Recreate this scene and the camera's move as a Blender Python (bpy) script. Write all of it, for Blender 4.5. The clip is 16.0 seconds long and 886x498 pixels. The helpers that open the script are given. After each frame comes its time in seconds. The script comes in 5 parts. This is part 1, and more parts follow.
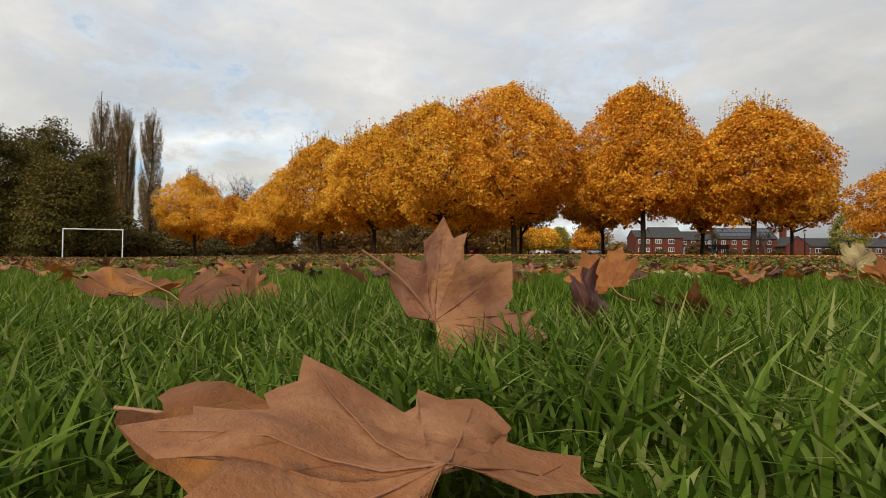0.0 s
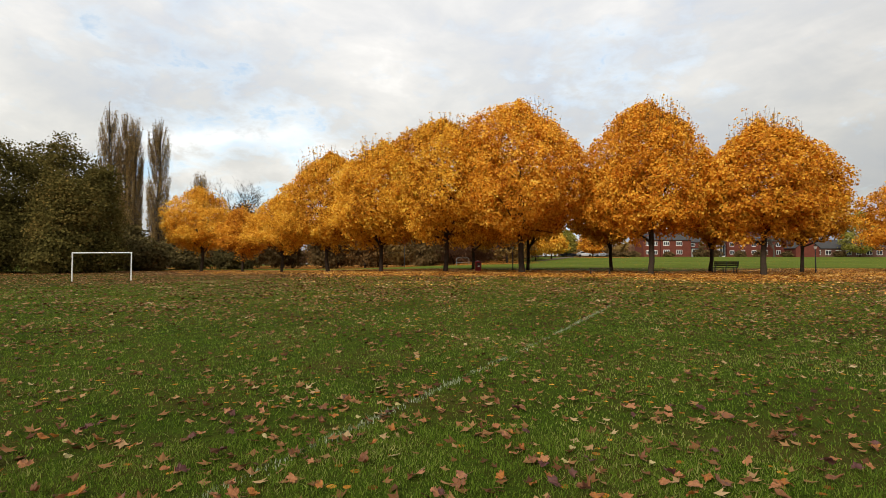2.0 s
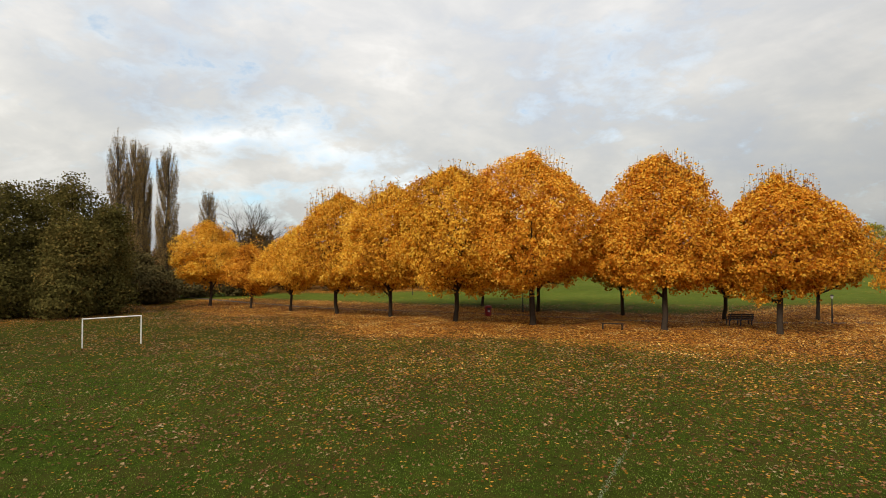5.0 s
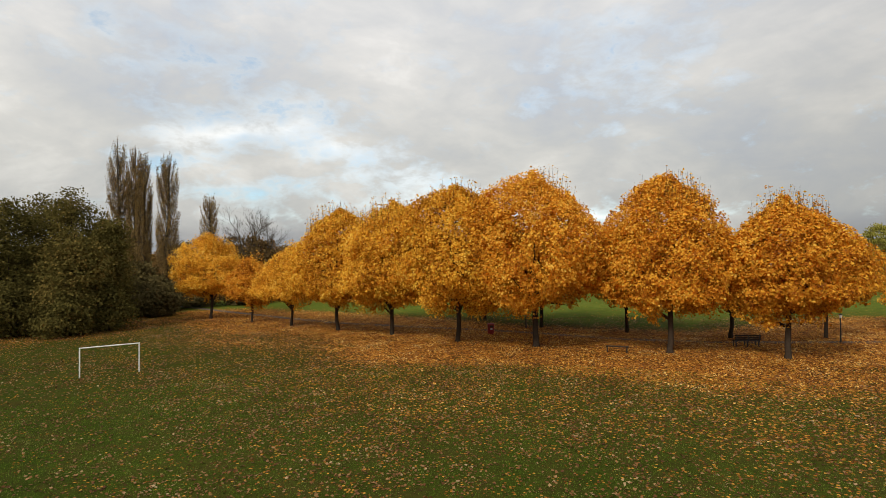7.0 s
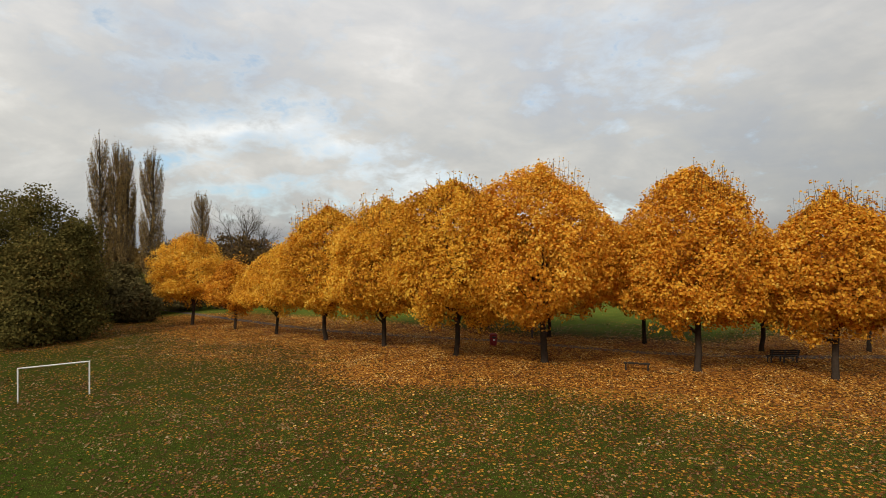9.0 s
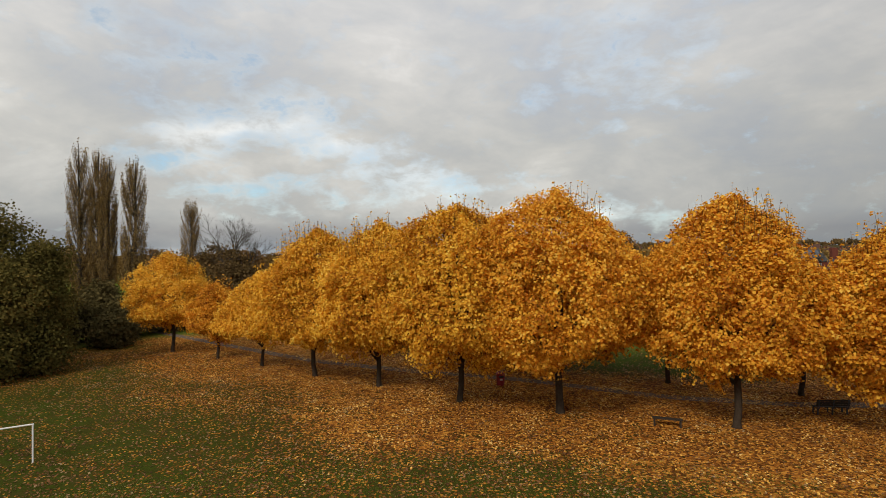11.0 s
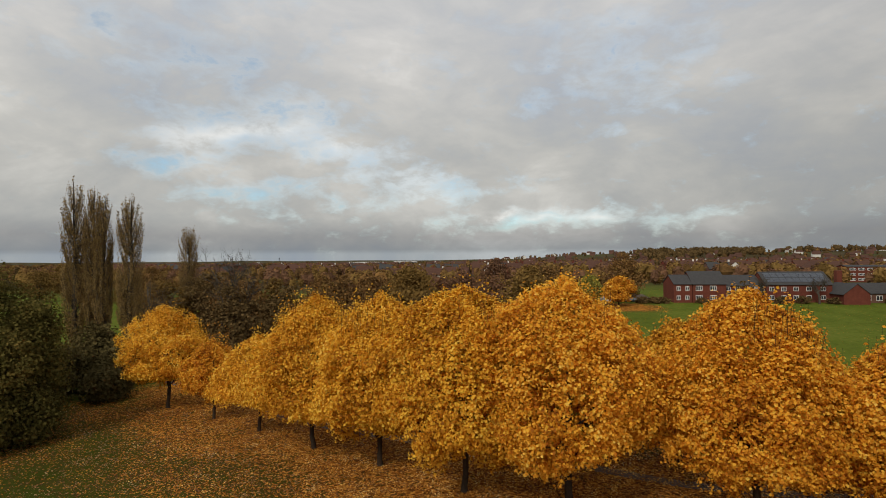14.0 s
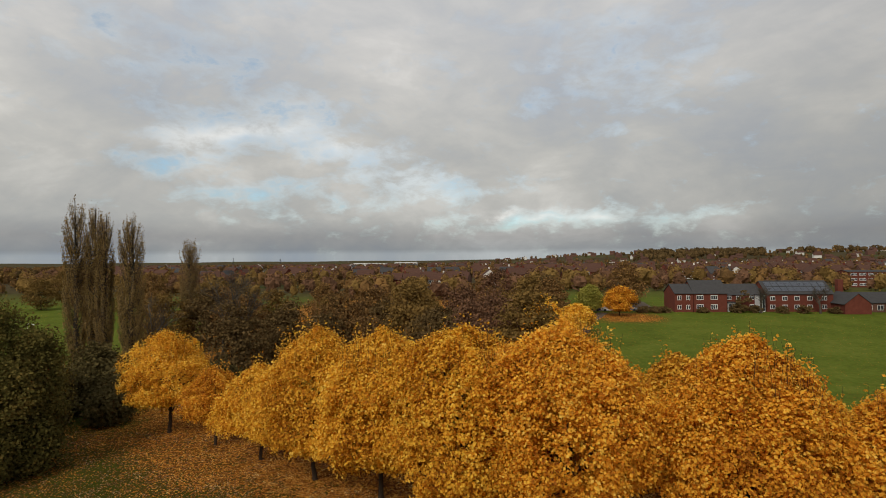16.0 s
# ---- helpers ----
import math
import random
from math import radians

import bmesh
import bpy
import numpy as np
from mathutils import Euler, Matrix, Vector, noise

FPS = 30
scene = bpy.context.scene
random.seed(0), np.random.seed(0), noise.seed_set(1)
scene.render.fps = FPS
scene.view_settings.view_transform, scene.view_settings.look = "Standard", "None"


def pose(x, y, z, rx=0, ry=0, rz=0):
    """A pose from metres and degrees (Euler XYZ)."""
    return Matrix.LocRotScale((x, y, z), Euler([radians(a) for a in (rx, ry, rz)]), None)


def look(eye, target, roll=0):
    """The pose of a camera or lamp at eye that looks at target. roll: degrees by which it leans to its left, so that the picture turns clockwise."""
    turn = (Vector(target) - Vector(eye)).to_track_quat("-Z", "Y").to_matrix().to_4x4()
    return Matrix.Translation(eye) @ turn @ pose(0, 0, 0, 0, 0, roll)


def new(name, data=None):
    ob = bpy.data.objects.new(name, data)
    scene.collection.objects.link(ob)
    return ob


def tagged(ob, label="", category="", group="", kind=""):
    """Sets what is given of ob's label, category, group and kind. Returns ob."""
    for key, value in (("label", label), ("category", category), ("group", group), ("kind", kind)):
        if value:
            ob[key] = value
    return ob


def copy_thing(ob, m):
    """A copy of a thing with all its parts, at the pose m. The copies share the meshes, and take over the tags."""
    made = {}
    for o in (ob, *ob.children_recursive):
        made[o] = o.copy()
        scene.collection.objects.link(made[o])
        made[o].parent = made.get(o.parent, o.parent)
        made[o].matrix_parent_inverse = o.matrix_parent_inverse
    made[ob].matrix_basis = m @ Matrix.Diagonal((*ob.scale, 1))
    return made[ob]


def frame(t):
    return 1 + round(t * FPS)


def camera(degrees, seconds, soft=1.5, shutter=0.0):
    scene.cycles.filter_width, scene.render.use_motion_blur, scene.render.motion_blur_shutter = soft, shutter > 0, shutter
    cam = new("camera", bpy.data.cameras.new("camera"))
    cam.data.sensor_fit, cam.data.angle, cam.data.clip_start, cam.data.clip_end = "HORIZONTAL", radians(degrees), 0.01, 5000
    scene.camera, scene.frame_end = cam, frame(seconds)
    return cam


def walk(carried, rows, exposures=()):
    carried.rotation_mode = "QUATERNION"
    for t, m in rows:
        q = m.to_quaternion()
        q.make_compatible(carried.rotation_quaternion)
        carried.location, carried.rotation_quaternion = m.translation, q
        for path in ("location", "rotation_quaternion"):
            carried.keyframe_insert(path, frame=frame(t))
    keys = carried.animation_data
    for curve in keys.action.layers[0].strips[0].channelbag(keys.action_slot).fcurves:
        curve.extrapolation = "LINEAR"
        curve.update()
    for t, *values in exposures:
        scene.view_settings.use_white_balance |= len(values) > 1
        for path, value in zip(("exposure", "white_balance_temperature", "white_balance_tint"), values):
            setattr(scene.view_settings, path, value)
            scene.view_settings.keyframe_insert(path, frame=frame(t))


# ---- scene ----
cam = camera(79.0, 16.0, soft=0.55)
PATH = [
    (0, (1.834, 1.374, -0.326), (1.7, 3.369, -0.266), 0.3),
    (0.5, (1.815, 1.479, -0.082), (1.673, 3.473, -0.021), 0.2),
    (1, (1.861, 1.429, 0.283), (1.715, 3.423, 0.344), 0.2),
    (1.5, (1.798, 1.428, 0.71), (1.645, 3.422, 0.769), 0.3),
    (2, (1.785, 1.402, 1.258), (1.627, 3.395, 1.308), 0.1),
    (2.5, (1.664, 1.451, 1.849), (1.502, 3.444, 1.897), 0.2),
    (3, (1.628, 1.543, 2.576), (1.462, 3.535, 2.62), 0.0),
    (3.5, (1.544, 1.685, 3.325), (1.372, 3.678, 3.368), -0.1),
    (4, (1.48, 1.664, 3.992), (1.307, 3.656, 4.041), 0.0),
    (6.5, (1.485, 1.654, 7.211), (1.291, 3.645, 7.235), -0.3),
    (7, (1.509, 2.231, 7.44), (1.317, 4.222, 7.462), -0.3),
    (7.5, (1.511, 3.218, 7.54), (1.315, 5.208, 7.562), -0.3),
    (8, (1.595, 4.303, 7.604), (1.397, 6.293, 7.622), -0.4),
    (8.5, (1.631, 5.524, 7.691), (1.428, 7.514, 7.706), -0.4),
    (9, (1.509, 6.847, 7.869), (1.306, 8.837, 7.882), -0.3),
    (11.5, (0.709, 11.641, 10.766), (0.513, 13.631, 10.777), -0.3),
    (12, (0.565, 11.931, 11.52), (0.369, 13.921, 11.542), -0.2),
    (12.5, (0.495, 12.103, 12.406), (0.3, 14.094, 12.433), -0.1),
    (13, (0.475, 12.274, 13.339), (0.279, 14.264, 13.364), -0.3),
    (13.5, (0.501, 12.314, 14.181), (0.305, 14.305, 14.205), -0.4),
    (14, (0.526, 12.325, 14.934), (0.33, 14.315, 14.958), -0.3),
    (14.5, (0.536, 12.302, 15.682), (0.34, 14.292, 15.705), -0.3),
    (15, (0.542, 12.347, 16.371), (0.344, 14.337, 16.394), -0.3),
    (15.5, (0.563, 12.301, 16.973), (0.365, 14.291, 16.999), -0.3),
    (16, (0.566, 12.214, 17.363), (0.367, 14.204, 17.387), -0.4),
]

EXPOSURES = [(0.0, 0.27), (0.5, 0.29), (1.5, 0.52), (4.0, 0.47), (7.0, 0.27), (9.0, 0.19), (12.5, -0.02), (16.0, -0.11)]
walk(cam, [(t, look(eye, target, roll)) for t, eye, target, roll in PATH], EXPOSURES)

# ---- world and light ----
world = bpy.data.worlds.new("sky")
scene.world = world
world.use_nodes = True


class Nodes:
    """Short hand for building a node tree."""

    def __init__(self, tree):
        self.tree = tree
        tree.nodes.clear()

    def add(self, kind, inputs=None, **props):
        n = self.tree.nodes.new(kind)
        for k, v in props.items():
            if k == "operation":
                n.operation = v
            elif k == "blend":
                n.data_type = "RGBA"
                n.blend_type = v
            elif k == "sky_type":
                n.sky_type = v
            elif k == "feature":
                n.feature = v
            elif k == "sun_disc":
                n.sun_disc = v
            elif k == "vec":
                n.data_type = v
        for k, v in (inputs or {}).items():
            self.put(n.inputs[k], v)
        return n

    def put(self, socket, v):
        if isinstance(v, bpy.types.NodeSocket):
            self.tree.links.new(v, socket)
        else:
            socket.default_value = v

    def math(self, op, a, b=0.0, c=0.0):
        return self.add("ShaderNodeMath", {0: a, 1: b, 2: c}, operation=op).outputs[0]

    def vmath(self, op, a, b=(0, 0, 0)):
        return self.add("ShaderNodeVectorMath", {0: a, 1: b}, operation=op).outputs[0]

    def noise(self, vec, scale, detail=4.0, rough=0.55, distort=0.0):
        n = self.add("ShaderNodeTexNoise", {"Scale": scale, "Detail": detail, "Roughness": rough, "Distortion": distort})
        if vec is not None:
            self.put(n.inputs["Vector"], vec)
        return n.outputs[0]

    def ramp(self, fac, stops):
        n = self.tree.nodes.new("ShaderNodeValToRGB")
        el = n.color_ramp.elements
        while len(el) < len(stops):
            el.new(0.5)
        for e, (p, c) in zip(el, stops):
            e.position = p
            e.color = (c, c, c, 1) if isinstance(c, (int, float)) else (*c, 1)
        self.put(n.inputs[0], fac)
        return n.outputs[0]

    def mix(self, fac, a, b, blend="MIX"):
        n = self.add("ShaderNodeMix", blend=blend)
        self.put(n.inputs[0], fac)
        self.put(n.inputs[6], (*a, 1) if isinstance(a, tuple) else a)
        self.put(n.inputs[7], (*b, 1) if isinstance(b, tuple) else b)
        return n.outputs[2]


def build_sky():
    """Broken cloud, drawn by direction: broad grey masses, soft lighter tops, and a few blue gaps low in the north."""
    k = Nodes(world.node_tree)
    sky = k.add("ShaderNodeTexSky", sky_type="NISHITA", sun_disc=False)
    sky.sun_elevation, sky.sun_rotation = radians(SUN_UP), radians(SUN_ROUND)
    ray = k.add("ShaderNodeTexCoord").outputs["Generated"]
    x, y, z = k.add("ShaderNodeSeparateXYZ", {0: ray}).outputs
    up = k.math("MAXIMUM", z, 0.0)
    inv = k.math("DIVIDE", 1.0, k.math("ADD", up, 0.62))
    flat = k.add("ShaderNodeCombineXYZ", {0: k.math("MULTIPLY", x, inv), 1: k.math("MULTIPLY", y, inv), 2: k.math("MULTIPLY", up, 1.6)}).outputs[0]
    warp = k.noise(k.vmath("ADD", flat, (4.0, 1.0, 2.0)), 2.6, 4.0, 0.6)
    warp2 = k.noise(k.vmath("ADD", flat, (9.0, 6.0, 1.0)), 3.1, 4.0, 0.6)
    across = k.math("DIVIDE", x, k.math("MAXIMUM", y, 0.05))
    across = k.math("ADD", across, k.math("MULTIPLY", k.math("SUBTRACT", warp, 0.5), 0.5))
    high = k.math("ADD", z, k.math("MULTIPLY", k.math("SUBTRACT", warp2, 0.5), 0.13))
    open_sky = None
    for cx, cz, wx, wz, deep in SKY_GAPS:
        a = k.math("DIVIDE", k.math("SUBTRACT", across, cx), wx)
        b = k.math("DIVIDE", k.math("SUBTRACT", high, cz), wz)
        q = k.math("ADD", k.math("MULTIPLY", a, a), k.math("MULTIPLY", b, b))
        q = k.math("MULTIPLY", k.math("POWER", 2.718, k.math("MULTIPLY", q, -1.0)), deep)
        open_sky = q if open_sky is None else k.math("MAXIMUM", open_sky, q)
    ahead = k.math("GREATER_THAN", y, 0.05)
    open_sky = k.math("MULTIPLY", open_sky, ahead)
    fine = k.noise(k.vmath("ADD", flat, (11.3, 2.2, 0.0)), 13.0, 8.0, 0.62, 0.2)
    open_sky = k.math("ADD", k.math("MULTIPLY", k.math("SUBTRACT", fine, 0.5), 1.5), k.math("MULTIPLY", open_sky, 0.62))
    open_sky = k.ramp(open_sky, [(0.12, 0.0), (0.42, 0.22), (0.95, 0.88)])
    broad = k.noise(k.vmath("ADD", flat, (1.7, 5.2, 0.0)), 1.9, 6.0, 0.56, 0.25)
    wisps = k.noise(k.vmath("ADD", flat, (6.1, 0.4, 3.0)), 5.5, 6.0, 0.6, 0.4)
    tone = k.math("ADD", k.math("MULTIPLY", broad, 0.72), k.math("MULTIPLY", wisps, 0.28))
    cloud = k.ramp(tone, [(0.37, (0.53, 0.555, 0.60)), (0.46, (0.61, 0.615, 0.62)), (0.54, (0.71, 0.70, 0.685)), (0.62, (0.88, 0.86, 0.835))])
    low = k.ramp(z, [(0.0, (0.62, 0.67, 0.70)), (0.005, (0.60, 0.65, 0.68)), (0.010, (0.47, 0.50, 0.52)), (0.035, (0.53, 0.535, 0.535)), (0.065, (0.70, 0.71, 0.69)), (0.20, (0.86, 0.86, 0.83)), (0.40, (1.0, 1.0, 1.0)), (1.0, (1.0, 1.0, 1.0))])
    cloud = k.mix(1.0, cloud, low, "MULTIPLY")
    # the cloud thickens to the east
    east = k.ramp(k.math("ADD", k.math("MULTIPLY", x, 0.5), 0.5), [(0.62, (1.0, 1.0, 1.0)), (0.82, (0.84, 0.835, 0.83))])
    cloud = k.mix(1.0, cloud, east, "MULTIPLY")
    blue = k.mix(1.0, k.mix(1.0, sky.outputs[0], (SKY_GAIN * 0.85, SKY_GAIN, SKY_GAIN * 1.08), "MULTIPLY"), (0.03, 0.12, 0.16), "ADD")
    rim = k.ramp(open_sky, [(0.06, 0.0), (0.22, 0.5), (0.45, 0.0)])
    lit = k.math("MULTIPLY", rim, k.math("MULTIPLY", wisps, 1.0))
    cloud = k.mix(lit, cloud, (0.92, 0.90, 0.84))
    heads = None
    for cx, cz, wx, wz in CLOUD_HEADS:
        a = k.math("DIVIDE", k.math("SUBTRACT", across, cx), wx)
        b = k.math("DIVIDE", k.math("SUBTRACT", high, cz), wz)
        q = k.math("POWER", 2.718, k.math("MULTIPLY", k.math("ADD", k.math("MULTIPLY", a, a), k.math("MULTIPLY", b, b)), -1.0))
        heads = q if heads is None else k.math("MAXIMUM", heads, q)
    heads = k.math("MULTIPLY", heads, k.math("MULTIPLY", ahead, k.ramp(fine, [(0.38, 0.15), (0.60, 1.0)])))
    col = k.mix(open_sky, cloud, blue)
    col = k.mix(k.math("MULTIPLY", heads, 0.75), col, (0.98, 0.96, 0.91))
    bg = k.add("ShaderNodeBackground", {0: col, 1: SKY_STRENGTH})
    k.add("ShaderNodeOutputWorld", {0: bg.outputs[0]})


SKY_GAPS = [(-0.49, 0.235, 0.22, 0.075, 0.7), (-0.47, 0.195, 0.16, 0.035, 0.85), (-0.66, 0.155, 0.15, 0.035, 0.9), (-0.18, 0.135, 0.14, 0.026, 0.85), (-0.27, 0.18, 0.15, 0.03, 0.8),
            (0.02, 0.062, 0.26, 0.022, 0.85), (0.24, 0.058, 0.15, 0.018, 0.7), (-0.45, 0.10, 0.18, 0.026, 0.75), (0.22, 0.34, 0.16, 0.10, 0.55), (-0.62, 0.33, 0.3, 0.10, 0.55)]
CLOUD_HEADS = [(-0.29, 0.19, 0.10, 0.022), (-0.19, 0.135, 0.06, 0.016), (-0.53, 0.205, 0.14, 0.02), (-0.03, 0.082, 0.08, 0.010), (0.10, 0.066, 0.07, 0.008)]
SUN_UP, SUN_ROUND, SKY_GAIN, SKY_STRENGTH = 38.0, 205.0, 0.13, 0.95
build_sky()
sun = new("sun", bpy.data.lights.new("sun", "SUN"))
sun.data.energy, sun.data.angle, sun.data.color = 2.3, radians(14), (1.0, 0.92, 0.80)
SUN_FROM = Vector((math.sin(radians(SUN_ROUND)), math.cos(radians(SUN_ROUND)), math.tan(radians(SUN_UP))))
sun.matrix_world = look(SUN_FROM * 50, (0, 0, 0))


# ---- materials ----
def material(name):
    m = bpy.data.materials.new(name)
    m.use_nodes = True
    return m, Nodes(m.node_tree)


def finish(k, shader, bump=None, strength=0.3, distance=0.02):
    if bump is not None:
        b = k.add("ShaderNodeBump", {"Strength": strength, "Distance": distance, "Height": bump})
        k.put(shader.inputs["Normal"], b.outputs[0])
    k.add("ShaderNodeOutputMaterial", {0: shader.outputs[0]})


def plain(name, a, b, scale=6.0, rough=0.7, metal=0.0, bump=0.25, spec=0.4):
    """A painted or rough surface whose colour wanders between a and b."""
    m, k = material(name)
    pos = k.add("ShaderNodeTexCoord").outputs["Object"]
    fac = k.ramp(k.noise(pos, scale, 6.0, 0.65), [(0.3, 0.0), (0.7, 1.0)])
    fine = k.noise(pos, scale * 9.0, 3.0)
    col = k.mix(k.math("MULTIPLY", fine, 0.35), k.mix(fac, a, b), tuple(0.55 * v for v in a))
    s = k.add("ShaderNodeBsdfPrincipled", {"Base Color": col, "Metallic": metal, "Specular IOR Level": spec,
                                            "Roughness": k.math("ADD", k.math("MULTIPLY", fac, 0.15), rough - 0.07)})
    finish(k, s, fine, bump, 0.01)
    return m


def leafy(name, colours, through_light=0.3, rough=0.6, tree_shift=0.12, gloss=0.25, single=0.80, tufts=0.0):
    """Leaves: colour by leaf, shifted a little by tree; some light comes through."""
    m, k = material(name)
    rnd = k.add("ShaderNodeNewGeometry").outputs["Random Per Island"]
    own = k.add("ShaderNodeObjectInfo").outputs["Random"]
    pos = k.add("ShaderNodeTexCoord").outputs["Object"]
    patch = k.noise(pos, 0.45, 3.0)
    f = k.math("ADD", k.math("MULTIPLY", rnd, single), k.math("MULTIPLY", k.math("SUBTRACT", patch, 0.5), 1.1))
    if tufts:
        f = k.math("ADD", f, k.math("ADD", (0.80 - single) / 2, k.math("MULTIPLY", k.math("SUBTRACT", k.noise(pos, 2.4, 2.0), 0.5), tufts)))
    f = k.math("ADD", f, k.math("ADD", 0.10, k.math("MULTIPLY", k.math("SUBTRACT", own, 0.5), tree_shift)))
    n = len(colours)
    col = k.ramp(f, [(i / max(1, n - 1), c) for i, c in enumerate(colours)])
    s = k.add("ShaderNodeBsdfPrincipled", {"Base Color": col, "Roughness": rough, "Specular IOR Level": gloss})
    t = k.add("ShaderNodeBsdfTranslucent", {"Color": col})
    mixed = k.add("ShaderNodeMixShader", {0: through_light, 1: s.outputs[0], 2: t.outputs[0]})
    k.add("ShaderNodeOutputMaterial", {0: mixed.outputs[0]})
    return m


MAPLE = leafy("maple_leaves", [(0.20, 0.069, 0.009), (0.55, 0.236, 0.018), (0.78, 0.420, 0.036), (0.88, 0.56, 0.062), (0.89, 0.65, 0.13)], 0.42, 0.6, 0.14, 0.12, 0.62, 0.7)
MAPLE_ORANGE = leafy("orange_maple_leaves", [(0.18, 0.054, 0.008), (0.51, 0.190, 0.016), (0.76, 0.362, 0.030), (0.87, 0.505, 0.054), (0.89, 0.60, 0.11)], 0.42, 0.6, 0.14, 0.12, 0.62, 0.7)
MAPLE_PALE = leafy("maple_leaves_back_row", [(0.24, 0.095, 0.012), (0.54, 0.24, 0.02), (0.72, 0.39, 0.035), (0.74, 0.48, 0.07)], 0.4, 0.6, 0.12, 0.12)
OAK = leafy("dark_oak_leaves", [(0.046, 0.040, 0.013), (0.094, 0.082, 0.023), (0.150, 0.120, 0.034), (0.25, 0.165, 0.046)], 0.3, 0.9, 0.25, 0.02, 0.45, 0.5)
SHRUB = leafy("shrub_leaves", [(0.062, 0.050, 0.020), (0.098, 0.078, 0.030), (0.135, 0.102, 0.040)], 0.2, 0.9, 0.2, 0.02)
POPLAR = leafy("poplar_leaves", [(0.16, 0.096, 0.036), (0.24, 0.152, 0.056), (0.32, 0.215, 0.080), (0.38, 0.275, 0.115)], 0.3, 0.8, 0.12, 0.04, 0.5, 0.3)
WOOD_BROWN = leafy("brown_wood_leaves", [(0.085, 0.050, 0.022), (0.155, 0.088, 0.034), (0.225, 0.125, 0.044), (0.31, 0.17, 0.054)], 0.2, 0.85, 0.3, 0.03)
WOOD_OLIVE = leafy("olive_wood_leaves", [(0.105, 0.066, 0.022), (0.19, 0.117, 0.036), (0.265, 0.165, 0.052)], 0.25, 0.9, 0.3, 0.02)
WOOD_RUST = leafy("rust_wood_leaves", [(0.10, 0.055, 0.033), (0.165, 0.088, 0.050), (0.225, 0.118, 0.063)], 0.2, 0.85, 0.3, 0.03)
WOOD_DARK = leafy("dark_wood_leaves", [(0.070, 0.047, 0.021), (0.13, 0.085, 0.035), (0.185, 0.12, 0.05)], 0.25, 0.9, 0.3, 0.02)
WILLOW = leafy("willow_leaves", [(0.16, 0.15, 0.025), (0.30, 0.275, 0.05), (0.40, 0.355, 0.08)], 0.35, 0.7, 0.1, 0.1)
TWIGS = leafy("bare_twigs", [(0.05, 0.04, 0.03), (0.09, 0.075, 0.06)], 0.0)
BARK = plain("bark", (0.036, 0.026, 0.018), (0.066, 0.048, 0.034), 5.0, 0.95, bump=0.7, spec=0.05)
BARK_PALE = plain("poplar_bark", (0.05, 0.040, 0.028), (0.09, 0.072, 0.052), 4.0, 0.9, bump=0.6)
WHITE_STEEL = plain("white_painted_steel", (0.80, 0.80, 0.78), (0.72, 0.72, 0.69), 9.0, 0.4)
GREY_STEEL = plain("galvanised_steel", (0.22, 0.22, 0.21), (0.30, 0.30, 0.29), 9.0, 0.5, 0.6)
DARK_WOOD = plain("dark_stained_wood", (0.026, 0.019, 0.013), (0.045, 0.032, 0.023), 12.0, 0.7, spec=0.15)
BLACK_STEEL = plain("black_painted_steel", (0.02, 0.021, 0.022), (0.035, 0.035, 0.036), 12.0, 0.45)
RED_PLASTIC = plain("red_bin_plastic", (0.30, 0.012, 0.015), (0.22, 0.012, 0.016), 6.0, 0.5)
LAMP_GLASS = plain("lamp_glass", (0.75, 0.75, 0.72), (0.65, 0.65, 0.63), 8.0, 0.2)
BRICK = plain("red_brick", (0.115, 0.032, 0.021), (0.165, 0.050, 0.032), 0.8, 0.9, spec=0.15)
BRICK_BROWN = plain("brown_brick", (0.11, 0.05, 0.035), (0.15, 0.075, 0.05), 0.8, 0.85)
RENDER_PALE = plain("pale_render", (0.62, 0.60, 0.55), (0.70, 0.68, 0.63), 1.0, 0.8)
ROOF_GREY = plain("grey_roof_tiles", (0.046, 0.045, 0.046), (0.072, 0.070, 0.070), 1.5, 0.9, spec=0.15)
ROOF_RED = plain("brown_roof_tiles", (0.070, 0.036, 0.026), (0.115, 0.060, 0.043), 1.0, 0.95, spec=0.1)
SOLAR = plain("solar_panel_glass", (0.05, 0.058, 0.075), (0.08, 0.09, 0.11), 3.0, 0.3)
PANE = plain("dark_window_pane", (0.03, 0.035, 0.04), (0.05, 0.055, 0.06), 2.0, 0.12)
WINDOW_WHITE = plain("white_window_frame", (0.78, 0.78, 0.76), (0.72, 0.72, 0.70), 4.0, 0.5)
ASPHALT = plain("path_asphalt", (0.115, 0.095, 0.085), (0.16, 0.105, 0.062), 3.0, 0.95, spec=0.1)


# ---- geometry helpers ----


def mesh_object(name, verts, faces, mat, parent=None, smooth=False):
    """One mesh object from arrays of corners and of faces that all have the same number of corners."""
    verts = np.asarray(verts, dtype=np.float32)
    faces = np.asarray(faces, dtype=np.int32)
    me = bpy.data.meshes.new(name)
    n = faces.shape[1]
    me.vertices.add(len(verts))
    me.vertices.foreach_set("co", verts.ravel())
    me.loops.add(faces.size)
    me.loops.foreach_set("vertex_index", faces.ravel())
    me.polygons.add(len(faces))
    me.polygons.foreach_set("loop_start", np.arange(0, faces.size, n, dtype=np.int32))
    me.polygons.foreach_set("use_smooth", np.full(len(faces), smooth))
    me.update(calc_edges=True)
    me.materials.append(mat)
    ob = new(name, me)
    if parent is not None:
        ob.parent = parent
    return ob


